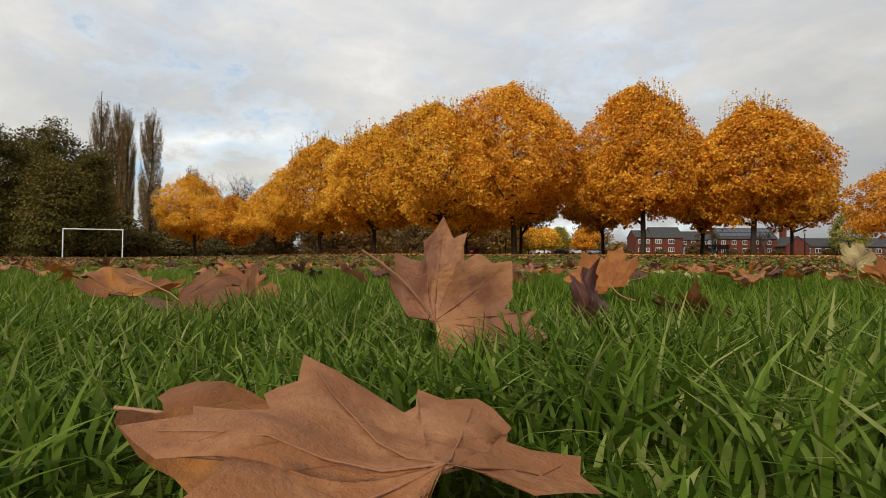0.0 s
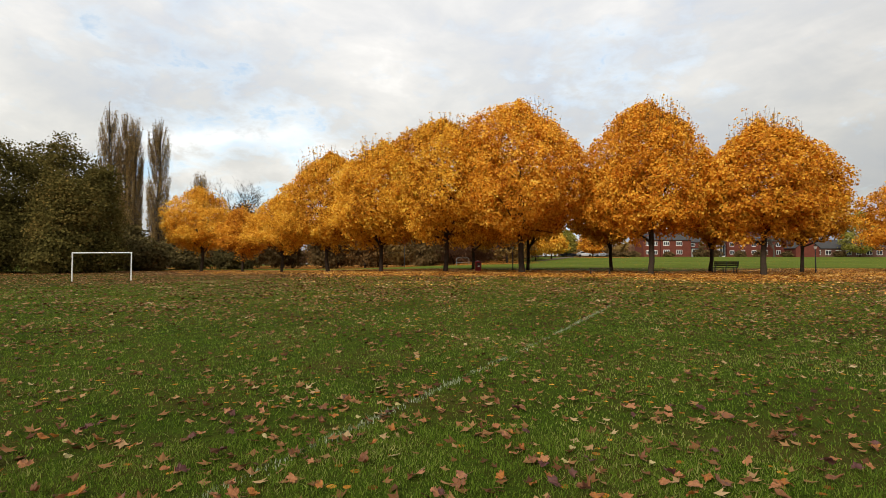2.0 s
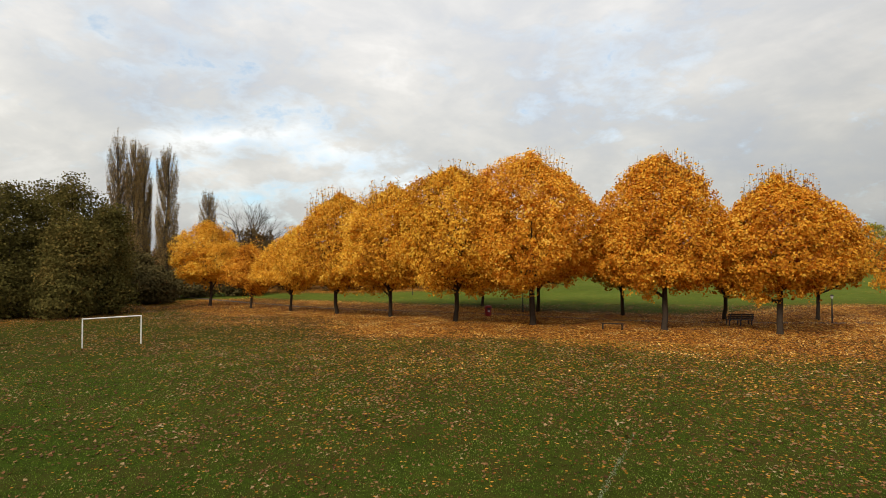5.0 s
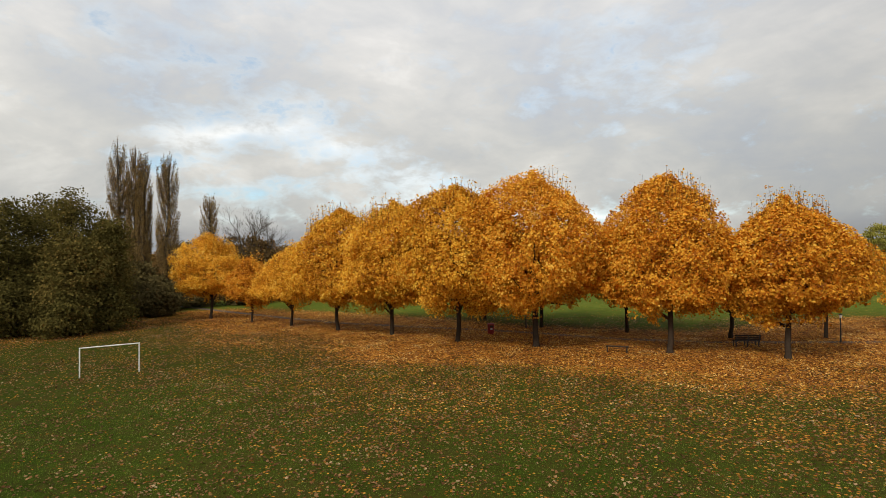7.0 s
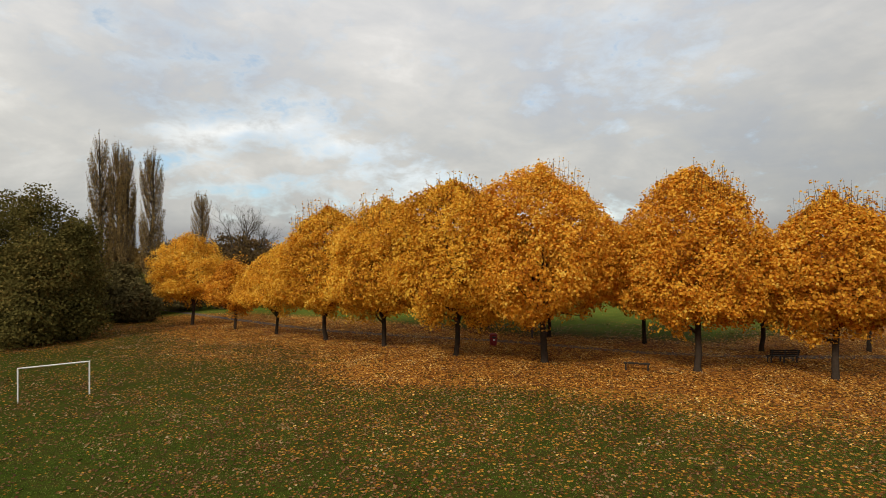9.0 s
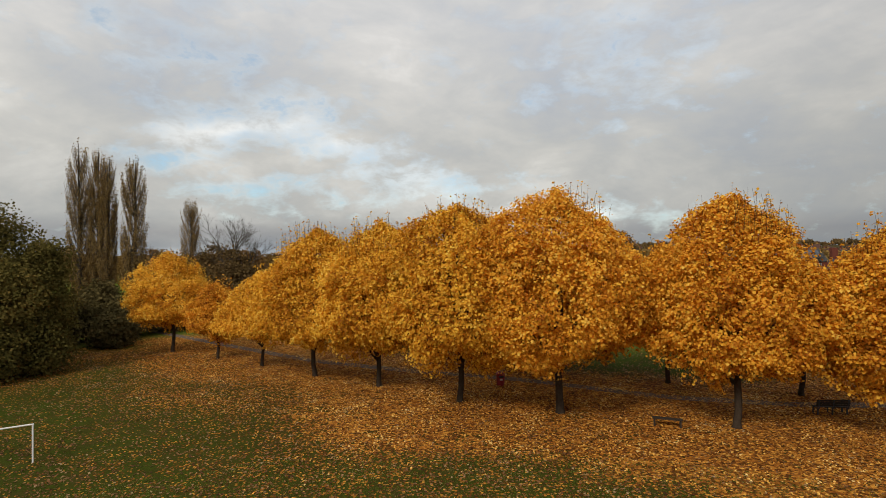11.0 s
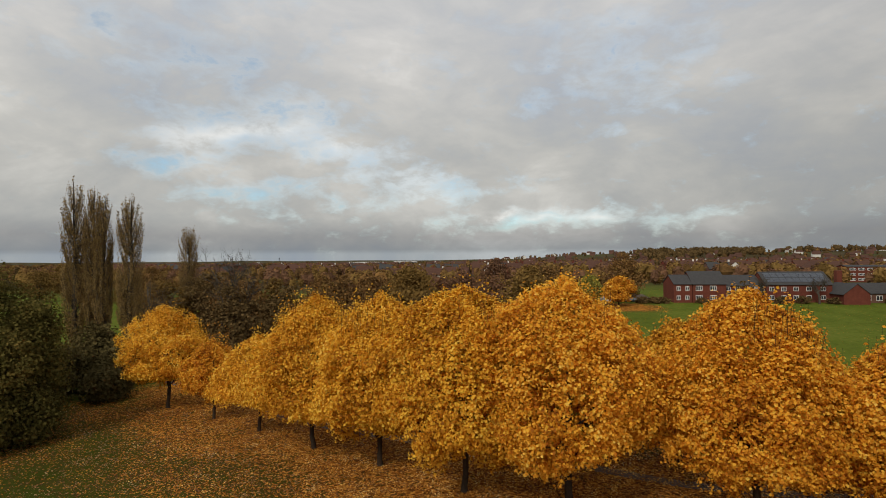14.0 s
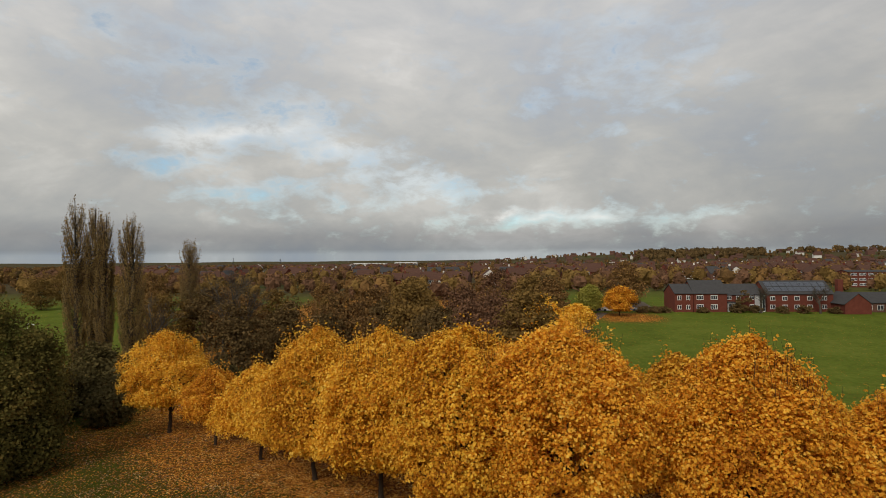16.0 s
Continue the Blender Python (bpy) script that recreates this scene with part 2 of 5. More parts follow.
def part(name, bm, mat, parent=None, label="", smooth=False):
    me = bpy.data.meshes.new(name)
    bmesh.ops.recalc_face_normals(bm, faces=bm.faces)
    bm.to_mesh(me)
    bm.free()
    me.materials.append(mat)
    for p in me.polygons:
        p.use_smooth = smooth
    ob = new(name, me)
    if parent is not None:
        ob.parent = parent
    return tagged(ob, label)


def box(bm, x0, x1, y0, y1, z0, z1, m=None):
    v = [bm.verts.new((x, y, z)) for z in (z0, z1) for y in (y0, y1) for x in (x0, x1)]
    for f in ((0, 2, 3, 1), (4, 5, 7, 6), (0, 1, 5, 4), (2, 6, 7, 3), (0, 4, 6, 2), (1, 3, 7, 5)):
        bm.faces.new([v[i] for i in f])
    if m is not None:
        bmesh.ops.transform(bm, matrix=m, verts=v)
    return v


def boxed(name, dims, mat, parent=None, m=None, bevel=0.0, label=""):
    bm = bmesh.new()
    box(bm, *dims, m=m)
    if bevel:
        bmesh.ops.bevel(bm, geom=bm.edges[:], offset=bevel, segments=2, affect="EDGES")
    return part(name, bm, mat, parent, label)


def tube(points, radii, sides=7, start=0):
    """Corners and quads of a tapered tube along points."""
    pts = np.asarray(points, dtype=float)
    radii = np.asarray(radii, dtype=float)
    tang = np.gradient(pts, axis=0)
    tang /= np.linalg.norm(tang, axis=1)[:, None] + 1e-9
    ref = np.array((0.31, 0.95, 0.05))
    a = np.cross(tang, ref)
    a /= np.linalg.norm(a, axis=1)[:, None] + 1e-9
    b = np.cross(tang, a)
    ang = np.linspace(0, 2 * np.pi, sides, endpoint=False)
    ring = a[:, None] * np.cos(ang)[None, :, None] + b[:, None] * np.sin(ang)[None, :, None]
    v = (pts[:, None] + ring * radii[:, None, None]).reshape(-1, 3)
    i = np.arange(len(pts) - 1)[:, None] * sides
    j = np.arange(sides)[None]
    k = (j + 1) % sides
    f = np.stack((i + j, i + k, i + sides + k, i + sides + j), -1).reshape(-1, 4) + start
    return v, f


def tubes(name, runs, mat, parent=None, sides=6):
    vs, fs, n = [], [], 0
    for pts, rad in runs:
        v, f = tube(pts, rad, sides, n)
        vs.append(v), fs.append(f)
        n += len(v)
    return mesh_object(name, np.concatenate(vs), np.concatenate(fs), mat, parent, smooth=True)


def leaf_quads(centres, size, droop, r, long=1.15, face=None, jitter=0.68):
    """Small pointed leaves as bent quads at the centres, turned at random, their tips leaning down by droop."""
    n = len(centres)
    d = r.normal(size=(n, 3))
    d[:, 2] -= droop
    d /= np.linalg.norm(d, axis=1)[:, None]
    s = np.cross(d, r.normal(size=(n, 3)))
    s /= np.linalg.norm(s, axis=1)[:, None] + 1e-9
    up = np.cross(s, d)
    if face is not None:
        up = face + r.normal(size=(n, 3)) * jitter
        up /= np.linalg.norm(up, axis=1)[:, None]
        d = d - up * (d * up).sum(1)[:, None]
        d /= np.linalg.norm(d, axis=1)[:, None] + 1e-9
        s = np.cross(up, d)
    size = np.broadcast_to(size, n) * r.uniform(0.7, 1.3, n)
    size = size[:, None]
    c = np.asarray(centres)
    v = np.stack((c - d * size * 0.5 * long, c + s * size * 0.5 + up * size * 0.12, c + d * size * 0.5 * long, c - s * size * 0.5 + up * size * 0.12), 1)
    return v.reshape(-1, 3), np.arange(4 * n).reshape(n, 4)


# ---- ground ----
FRONT_ROW = [(-31.6, 62.3), (-25.2, 59.3), (-19.5, 56.2), (-13.4, 52.3), (-7.6, 49.2), (-1.5, 45.4), (4.6, 43.6), (13.8, 41.7), (20.9, 40.1), (39.5, 51.5)]
BACK_ROW = [(0.4, 60.0), (5.9, 54.5), (13.2, 51.5), (20.8, 48.7), (28.5, 49.2)]
PATH_LINE = [(-62, 90), (-45, 77), (-25, 64.5), (-14.5, 57.6), (-6, 54.0), (2, 52.0), (12, 47.6), (20, 46.3), (31, 47.4), (60, 49), (110, 56)]


def smooth_step(a, b, x):
    t = np.clip((np.asarray(x, dtype=float) - a) / (b - a), 0, 1)
    return t * t * (3 - 2 * t)


def ground_z(x, y):
    """The lie of the land: the pitch dips a little near the start; hills far off to the east."""
    x, y = np.asarray(x, dtype=float), np.asarray(y, dtype=float)
    z = -0.41 + 0.87 * smooth_step(2, 46, y) - 0.31 * smooth_step(2, 26, -x)
    z = z + 0.015 * np.sin(x * 0.31 + 1.3) * np.cos(y * 0.27) * smooth_step(6, 14, y)
    z = z + 2.45 * np.clip((y - 55) / 96, 0, 1) * smooth_step(-25, 22, x) * (1 - smooth_step(320, 700, y))
    z = z - 26 * smooth_step(320, 2600, y) - 10 * smooth_step(300, 2500, -x)
    z = z + 26 * np.exp(-((x - 760) / 420) ** 2 - ((y - 1150) / 360) ** 2)
    z = z + 22 * np.exp(-((x - 260) / 300) ** 2 - ((y - 1350) / 300) ** 2)
    z = z + 9 * smooth_step(2400, 3900, y) * (0.4 + 0.35 * np.sin(x * 0.0021) + 0.25 * np.sin(x * 0.0057 + 2))
    return z


def near_line(x, y, line):
    """How far (x, y) lies from a line of points, and on which side (plus: nearer the camera's start)."""
    best = np.full(np.shape(x), 1e9)
    side = np.zeros(np.shape(x))
    for (x0, y0), (x1, y1) in zip(line[:-1], line[1:]):
        dx, dy = x1 - x0, y1 - y0
        t = np.clip(((x - x0) * dx + (y - y0) * dy) / (dx * dx + dy * dy), 0, 1)
        px, py = x0 + t * dx, y0 + t * dy
        d = np.hypot(x - px, y - py)
        hit = d < best
        best = np.where(hit, d, best)
        side = np.where(hit, np.sign((x - px) * dy - (y - py) * dx), side)
    return best, side


def spaced(reach, fine, growth):
    v, step = [0.0], fine
    while v[-1] < reach:
        v.append(v[-1] + step)
        step *= growth
    return v


def value_noise(x, y, cell, seed):
    """Smooth random values, 0 to 1, on a grid of cells of that size."""
    table = np.random.default_rng(seed).random((64, 64))
    u, w = np.asarray(x) / cell, np.asarray(y) / cell
    i, j = np.floor(u).astype(int), np.floor(w).astype(int)
    a, b = smooth_step(0, 1, u - i), smooth_step(0, 1, w - j)
    i, j, i1, j1 = i % 64, j % 64, (i + 1) % 64, (j + 1) % 64
    return (table[i, j] * (1 - a) + table[i1, j] * a) * (1 - b) + (table[i, j1] * (1 - a) + table[i1, j1] * a) * b


def litter_density(x, y):
    """0 to 1: how much of the ground fallen leaves hide."""
    d, side = near_line(x, y, FRONT_ROW)
    sway = 2.2 * np.sin(x * 0.33 + 0.6 * np.sin(y * 0.4)) + 1.6 * np.sin(y * 0.61 + x * 0.17)
    west = smooth_step(-6, -26, x)
    front = np.maximum(1 - smooth_step(3.0, 16.0 - 3.0 * west, d + sway), (0.42 - 0.1 * west) * (1 - smooth_step(10.0, 34.0, d + sway)))
    front = front * (1 - 0.2 * west)
    back = 1 - smooth_step(8.0, 15.0, d)
    wood, _ = near_line(x, y, [(-54, 44), (-44, 45), (-37, 51), (-37.5, 64)])
    cover = np.maximum(np.where(side > 0, front, back), 0.5 * (1 - smooth_step(2.5, 11.0, wood + 0.6 * sway)))
    cover = np.maximum(cover, 0.9 * smooth_step(82, 90, y) * (1 - smooth_step(6, 14, x)) * smooth_step(-75, -60, x))
    return np.maximum(cover, 0.9 * (1 - smooth_step(6.0, 11.0, np.hypot(x - 30.5, (y - 141.5) * 1.0))))


def grass_material():
    m, k = material("grass_with_fallen_leaves")
    pos = k.add("ShaderNodeNewGeometry").outputs["Position"]
    cover = k.add("ShaderNodeAttribute")
    cover.attribute_name = "litter"
    litter = cover.outputs["Fac"]
    broad = k.noise(pos, 0.12, 4.0, 0.6)
    mid = k.noise(pos, 1.3, 5.0, 0.65)
    fine = k.noise(pos, 38.0, 4.0, 0.75)
    g = k.math("ADD", k.math("MULTIPLY", mid, 0.5), k.math("MULTIPLY", broad, 0.5))
    green = k.ramp(g, [(0.32, (0.032, 0.048, 0.004)), (0.5, (0.050, 0.084, 0.007)), (0.68, (0.078, 0.112, 0.011))])
    green = k.mix(k.ramp(k.noise(pos, 7.0, 4.0, 0.7), [(0.40, 0.55), (0.60, 0.0)]), green, (0.020, 0.026, 0.004))
    green = k.mix(k.ramp(fine, [(0.36, 0.0), (0.64, 0.75)]), green, (0.014, 0.020, 0.003))
    thatch = k.ramp(k.noise(pos, 0.7, 7.0, 0.75), [(0.44, 0.0), (0.64, 0.52)])
    green = k.mix(thatch, green, (0.062, 0.036, 0.012))
    # behind the maples the lawn's sunlit look is put into a lighter green
    past = k.ramp(k.math("DIVIDE", k.add("ShaderNodeSeparateXYZ", {0: pos}).outputs[1], 100.0), [(0.56, 0.0), (0.70, 1.0)])
    green = k.mix(k.math("MULTIPLY", past, 0.75), green, k.ramp(g, [(0.34, (0.070, 0.090, 0.012)), (0.5, (0.102, 0.134, 0.017)), (0.66, (0.150, 0.164, 0.028))]))
    # single leaves, a cell each
    cell = k.add("ShaderNodeTexVoronoi", {"Vector": pos, "Scale": 7.5, "Randomness": 1.0})
    tone = k.add("ShaderNodeSeparateColor", {0: cell.outputs["Color"]})
    leafcol = k.ramp(tone.outputs[0], [(0.0, (0.07, 0.025, 0.008)), (0.35, (0.185, 0.066, 0.014)), (0.7, (0.38, 0.145, 0.023)), (1.0, (0.60, 0.29, 0.05))])
    edge = k.math("LESS_THAN", cell.outputs["Distance"], k.math("ADD", 0.30, k.math("MULTIPLY", litter, 0.5)))
    shown = k.math("LESS_THAN", tone.outputs[1], k.math("ADD", k.math("MULTIPLY", litter, 0.95), k.math("MULTIPLY", k.math("SUBTRACT", k.noise(pos, 0.5, 5.0, 0.7), 0.44), 1.7)))
    amount = k.math("MULTIPLY", shown, edge)
    green = k.mix(k.math("MULTIPLY", litter, 0.75), green, k.mix(fine, (0.105, 0.070, 0.018), (0.040, 0.027, 0.007)))
    col = k.mix(amount, green, leafcol)
    # beyond the park the land is woods, gardens and stubble
    px, py, pz = k.add("ShaderNodeSeparateXYZ", {0: pos}).outputs
    beyond = k.ramp(k.math("DIVIDE", py, 1000.0), [(0.19, 0.0), (0.26, 1.0)])
    patch = k.ramp(k.noise(pos, 0.012, 5.0, 0.65), [(0.42, (0.055, 0.042, 0.022)), (0.55, (0.07, 0.055, 0.025)), (0.66, (0.05, 0.068, 0.020))])
    col = k.mix(beyond, col, patch)
    s = k.add("ShaderNodeBsdfPrincipled", {"Base Color": col, "Roughness": 0.95, "Specular IOR Level": 0.02})
    finish(k, s, k.math("ADD", fine, k.math("MULTIPLY", cell.outputs["Distance"], 0.6)), 0.6, 0.05)
    return m


GRASS = grass_material()


def build_ground():
    east = spaced(4700, 0.9, 1.045)
    xs = np.array([-v for v in east[:0:-1]] + east)
    ys = np.array([-v for v in spaced(4700, 2.0, 1.14)[:0:-1]] + spaced(4700, 0.9, 1.032))
    gx, gy = np.meshgrid(xs, ys)
    v = np.stack((gx, gy, ground_z(gx, gy)), -1).reshape(-1, 3)
    nx, ny = len(xs), len(ys)
    i = (np.arange(ny - 1)[:, None] * nx + np.arange(nx - 1)[None]).reshape(-1)
    f = np.stack((i, i + 1, i + nx + 1, i + nx), -1)
    ob = mesh_object("ground", v, f, GRASS, smooth=True)
    a = ob.data.attributes.new("litter", "FLOAT", "POINT")
    a.data.foreach_set("value", litter_density(v[:, 0], v[:, 1]).astype(np.float32))
    return tagged(ob, "mown green playing field strewn with brown fallen leaves", "ground", kind="structure")


build_ground()


def ribbon(name, line, width, mat, lift=0.012, step=0.5):
    """A flat strip that lies on the ground along a line of points."""
    pts = []
    for (x0, y0), (x1, y1) in zip(line[:-1], line[1:]):
        n = max(2, int(math.hypot(x1 - x0, y1 - y0) / step))
        pts += [(x0 + (x1 - x0) * i / n, y0 + (y1 - y0) * i / n) for i in range(n)]
    pts = np.array(pts + [line[-1]])
    kernel = np.ones(9) / 9
    if len(pts) > 20 and len(line) > 2:
        pad = np.pad(pts, ((4, 4), (0, 0)), mode="edge")
        pts = np.stack([np.convolve(pad[:, c], kernel, "valid") for c in (0, 1)], 1)
    t = np.gradient(pts, axis=0)
    t /= np.linalg.norm(t, axis=1)[:, None]
    nrm = np.stack((-t[:, 1], t[:, 0]), 1) * width / 2
    rows = [pts + nrm * s for s in (-1, -0.33, 0.33, 1)]
    v = np.stack(rows, 1).reshape(-1, 2)
    z = ground_z(v[:, 0], v[:, 1]) + lift
    i = np.arange(len(pts) - 1)[:, None] * 4 + np.arange(3)[None]
    i = i.reshape(-1)
    return mesh_object(name, np.column_stack((v, z)), np.stack((i, i + 1, i + 5, i + 4), -1), mat, smooth=True)


tagged(ribbon("path", PATH_LINE, 1.1, ASPHALT, 0.006), "grey asphalt park path half hidden by leaves", "path", kind="structure")


# ---- trees ----
def envelope(u, wide, top=2.0, taper=0.62):
    """Half width of a round crown at the height u, 0 to 1; wide is where it is widest."""
    t = np.where(u > wide, (u - wide) / (1 - wide), (wide - u) / wide)
    return np.power(np.clip(1 - np.power(t, np.where(u > wide, top, 2.2)), 0, 1), np.where(u > wide, taper, 0.45))


def ripple(r, way, count, low, high):
    """A smooth random value, about -1 to 1, for each direction: a sum of waves."""
    f = 0
    for _ in range(count):
        w = r.normal(size=3)
        w *= r.uniform(low, high) / np.linalg.norm(w)
        f = f + np.cos(way @ w + r.uniform(0, 6.28))
    return f / math.sqrt(count * 0.5) * 0.6


def crown_points(r, R, z0, z1, wide, clumps, per, clump_size, lumps=0.16, shell=0.66, top=2.0):
    """Places of leaves: clumps at twig ends, most near the crown's outside, with hollows between the boughs."""
    n = int(clumps * 1.7)
    u = r.beta(1.2, 1.15, n)
    phi = r.uniform(0, 2 * np.pi, n)
    way = np.stack((np.cos(phi), np.sin(phi), (u - wide) * 2.2), 1)
    lump = 1 + lumps * (ripple(r, way, 7, 1.8, 4.0) + 0.55 * ripple(r, way, 8, 6.0, 11.0))
    bough = ripple(r, way, 10, 5.0, 10.0)
    outer = r.random(n) < shell
    keep = ~outer | (bough + r.normal(size=n) * 0.3 > -0.85)
    depth = np.where(outer, r.uniform(0.84, 1.02, n), np.sqrt(r.uniform(0.1, 0.8, n)))
    rad = R * envelope(u, wide, top) * lump * depth
    z = z0 + (z1 - z0) * (u + 0.25 * (lump - 1) * smooth_step(0.55, 1.0, u))
    c = np.stack((rad * np.cos(phi), rad * np.sin(phi), z), 1)[keep][:clumps]
    off = np.clip(r.normal(size=(len(c), per, 3)), -1.7, 1.7) * np.array((1, 1, 0.45)) * clump_size * 0.5
    return c, (c[:, None] + off).reshape(-1, 3)


def tuft_crown(r, R, z0, z1, wide, tufts, per, lumps, top):
    """Leaves in small separate tufts at the twig ends, with dark hollows between them; gives tuft centres, leaves and the way each leaf faces."""
    n = int(tufts * 1.9)
    u = r.beta(1.12, 1.12, n)
    phi = r.uniform(0, 2 * np.pi, n)
    way = np.stack((np.cos(phi), np.sin(phi), (u - wide) * 2.2), 1)
    lump = 1 + lumps * (ripple(r, way, 7, 1.8, 4.0) + 0.5 * ripple(r, way, 9, 6.0, 12.0))
    bough = ripple(r, way, 12, 9.0, 17.0)
    outer = r.random(n) < 0.68
    keep = ~outer | (bough + r.normal(size=n) * 0.35 > -0.70)
    depth = np.where(outer, r.uniform(0.80, 1.06, n) + 0.03 * bough, np.sqrt(r.uniform(0.15, 0.78, n)))
    sprig = np.where(r.random(n) < 0.10, r.uniform(1.0, 1.12, n), 1.0)
    rad = R * envelope(u, wide, top, 0.82) * lump * depth * sprig
    z = z0 + (z1 - z0) * (u + 0.35 * (lump - 1) * smooth_step(0.45, 1.0, u))
    skirt = 0.85 + 0.75 * ripple(r, way * np.array((1, 1, 0)), 8, 2.5, 7.0) + r.normal(size=n) * 0.25
    z = z + skirt * (1 - smooth_step(0.0, 0.35, u))
    c = np.stack((rad * np.cos(phi), rad * np.sin(phi), z), 1)[keep][:tufts]
    d = r.normal(size=(len(c), per, 3))
    d /= np.linalg.norm(d, axis=2)[:, :, None]
    span = r.uniform(0.24, 0.50, (len(c), 1, 1))
    off = d * span * r.uniform(0.55, 1.05, (len(c), per, 1)) * np.array((1.0, 1.0, 0.85))
    off[:, :, 2] -= 0.25 * np.hypot(off[:, :, 0], off[:, :, 1])
    p = (c[:, None] + off).reshape(-1, 3)
    out = p - np.array((0, 0, z0 + (z1 - z0) * 0.3))
    out /= np.linalg.norm(out, axis=1)[:, None] + 1e-9
    return c, p, d.reshape(-1, 3) * 0.5 + out * 0.5 + np.array((0, 0, 0.25))


def limb_runs(r, targets, trunk_top, trunk_radius, base_low):
    runs = []
    for c in targets:
        start = np.array((0, 0, r.uniform(base_low, trunk_top)))
        end = np.array(c) * np.array((0.86, 0.86, 1)) 
        mid = start * 0.5 + end * 0.5 + np.array((0, 0, -0.10 * np.linalg.norm(end[:2]))) + r.normal(size=3) * 0.15
        t = np.linspace(0, 1, 7)[:, None]
        pts = (1 - t) ** 2 * start + 2 * t * (1 - t) * mid + t ** 2 * end
        runs.append((pts, trunk_radius * np.linspace(0.42, 0.06, 7)))
    return runs


def tree(x, y, R, z0, z1, trunk_r, leaf_mat, bark, label, group, seed, leaves=30000, leaf=0.138, wide=0.33, per=34, clump=0.72, spikes=18, lean=0.0, limbs=11, lumps=0.16, top=2.0, tufted=False):
    """A broad tree: tapered trunk with root flare, limbs, and a crown of leaves in clumps."""
    r = np.random.default_rng(seed)
    R, z1 = R - (0.18 if tufted else 0.36 * clump), z1 - 0.3 * clump
    wide = wide + r.uniform(-0.07, 0.07)
    root = tagged(new("tree"), label, "tree", group)
    root.location = (x, y, float(ground_z(x, y)) - 0.03)
    height = z0 + (z1 - z0) * 0.62
    zs = np.array((0, 0.12, 0.4, 1.0, z0, z0 + 0.25 * (height - z0), z0 + 0.6 * (height - z0), height))
    wob = np.cumsum(r.normal(size=(8, 2)) * 0.028, axis=0)
    pts = np.column_stack((wob[:, 0] + lean * zs, wob[:, 1], zs))
    pts[:3, :2] *= 0.2
    tubes("trunk", [(pts, trunk_r * 0.72 * np.array((1.40, 1.15, 1.03, 0.95, 0.88, 0.62, 0.38, 0.12)))], bark, root, 10)
    if tufted:
        c, p, face = tuft_crown(r, R, z0, z1, wide, leaves // 17, 17, lumps, top)
    else:
        c, p = crown_points(r, R, z0, z1, wide, leaves // per, per, clump, lumps, top=top)
    pick = r.choice(len(c), limbs, replace=False)
    for run in limb_runs(r, c[pick], z0 + (height - z0) * 0.55, trunk_r, z0 * 0.8):
        tubes("limb", [run], bark, root, 6)
    extra, runs = [], []
    for _ in range(spikes):
        a, q = r.uniform(0, 6.28), R * 0.62 * math.sqrt(r.random())
        u = 1 - 0.5 * (q / R) ** 2
        b = np.array((q * math.cos(a), q * math.sin(a), z0 + (z1 - z0) * u - 0.9))
        tip = b + np.array((r.normal() * 0.25, r.normal() * 0.25, r.uniform(1.1, 2.3)))
        runs.append((np.linspace(b, tip, 4), np.linspace(0.012, 0.006, 4)))
        extra.append(b + (tip - b) * r.uniform(0.2, 1.0, (9, 1)) + r.normal(size=(9, 3)) * 0.09)
    if runs:
        tagged(tubes("twig", runs, bark, root, 3), kind="stuff")
        p = np.concatenate([p] + extra)
    out = p - np.array((0, 0, z0 + (z1 - z0) * 0.3))
    out = out / (np.linalg.norm(out, axis=1)[:, None] + 1e-9) * 0.6 + np.array((0, 0, 0.28))
    if tufted:
        out[:len(face)] = face
    v, f = leaf_quads(p, leaf, 0.5, r, face=out, jitter=0.5 if tufted else 0.68)
    tagged(mesh_object("crown", v, f, leaf_mat, root), kind="stuff")
    return root


GOLD = "golden yellow autumn maple with a rounded dense crown"
FRONT = [  # half width, crown base, top, trunk radius, leaves
    (4.3, 2.0, 9.7, 0.24, 22000), (2.8, 1.9, 7.1, 0.18, 12000), (3.6, 1.9, 8.2, 0.19, 17000), (5.1, 2.1, 11.5, 0.25, 35000),
    (5.0, 2.2, 11.6, 0.25, 39000), (5.3, 2.4, 12.3, 0.27, 46000), (5.3, 2.5, 12.8, 0.33, 44000), (4.9, 2.5, 12.3, 0.28, 40000),
    (3.95, 2.5, 10.7, 0.27, 35000), (4.5, 1.8, 8.4, 0.25, 18000)]
TOPS = [2.2, 2.2, 2.0, 3.0, 3.0, 2.7, 3.3, 2.0, 2.7, 2.4]
for i, ((x, y), (R, z0, z1, tr, n)) in enumerate(zip(FRONT_ROW, FRONT)):
    tree(x, y, R, z0, z1, tr, MAPLE_ORANGE if i > 5 or i == 1 else MAPLE, BARK, GOLD if R > 3.3 else "small young golden maple beside taller maples", "front row of maples", 100 + i, int(n * 1.6), leaf=0.148, spikes=110 if z1 > 10 else 24, top=TOPS[i], limbs=16, lumps=0.15, tufted=True)
BACK = [(4.0, 2.3, 9.0, 0.22, 17000), (4.0, 2.4, 9.6, 0.24, 19000), (3.7, 2.3, 9.8, 0.22, 22000), (3.3, 2.3, 8.2, 0.22, 14000), (3.3, 2.3, 9.0, 0.2, 16000)]
for i, ((x, y), (R, z0, z1, tr, n)) in enumerate(zip(BACK_ROW, BACK)):
    tree(x, y, R, z0, z1, tr, MAPLE_PALE, BARK, "yellow maple behind the park path", "back row of maples", 140 + i, n, leaf=0.2, spikes=14, tufted=True)

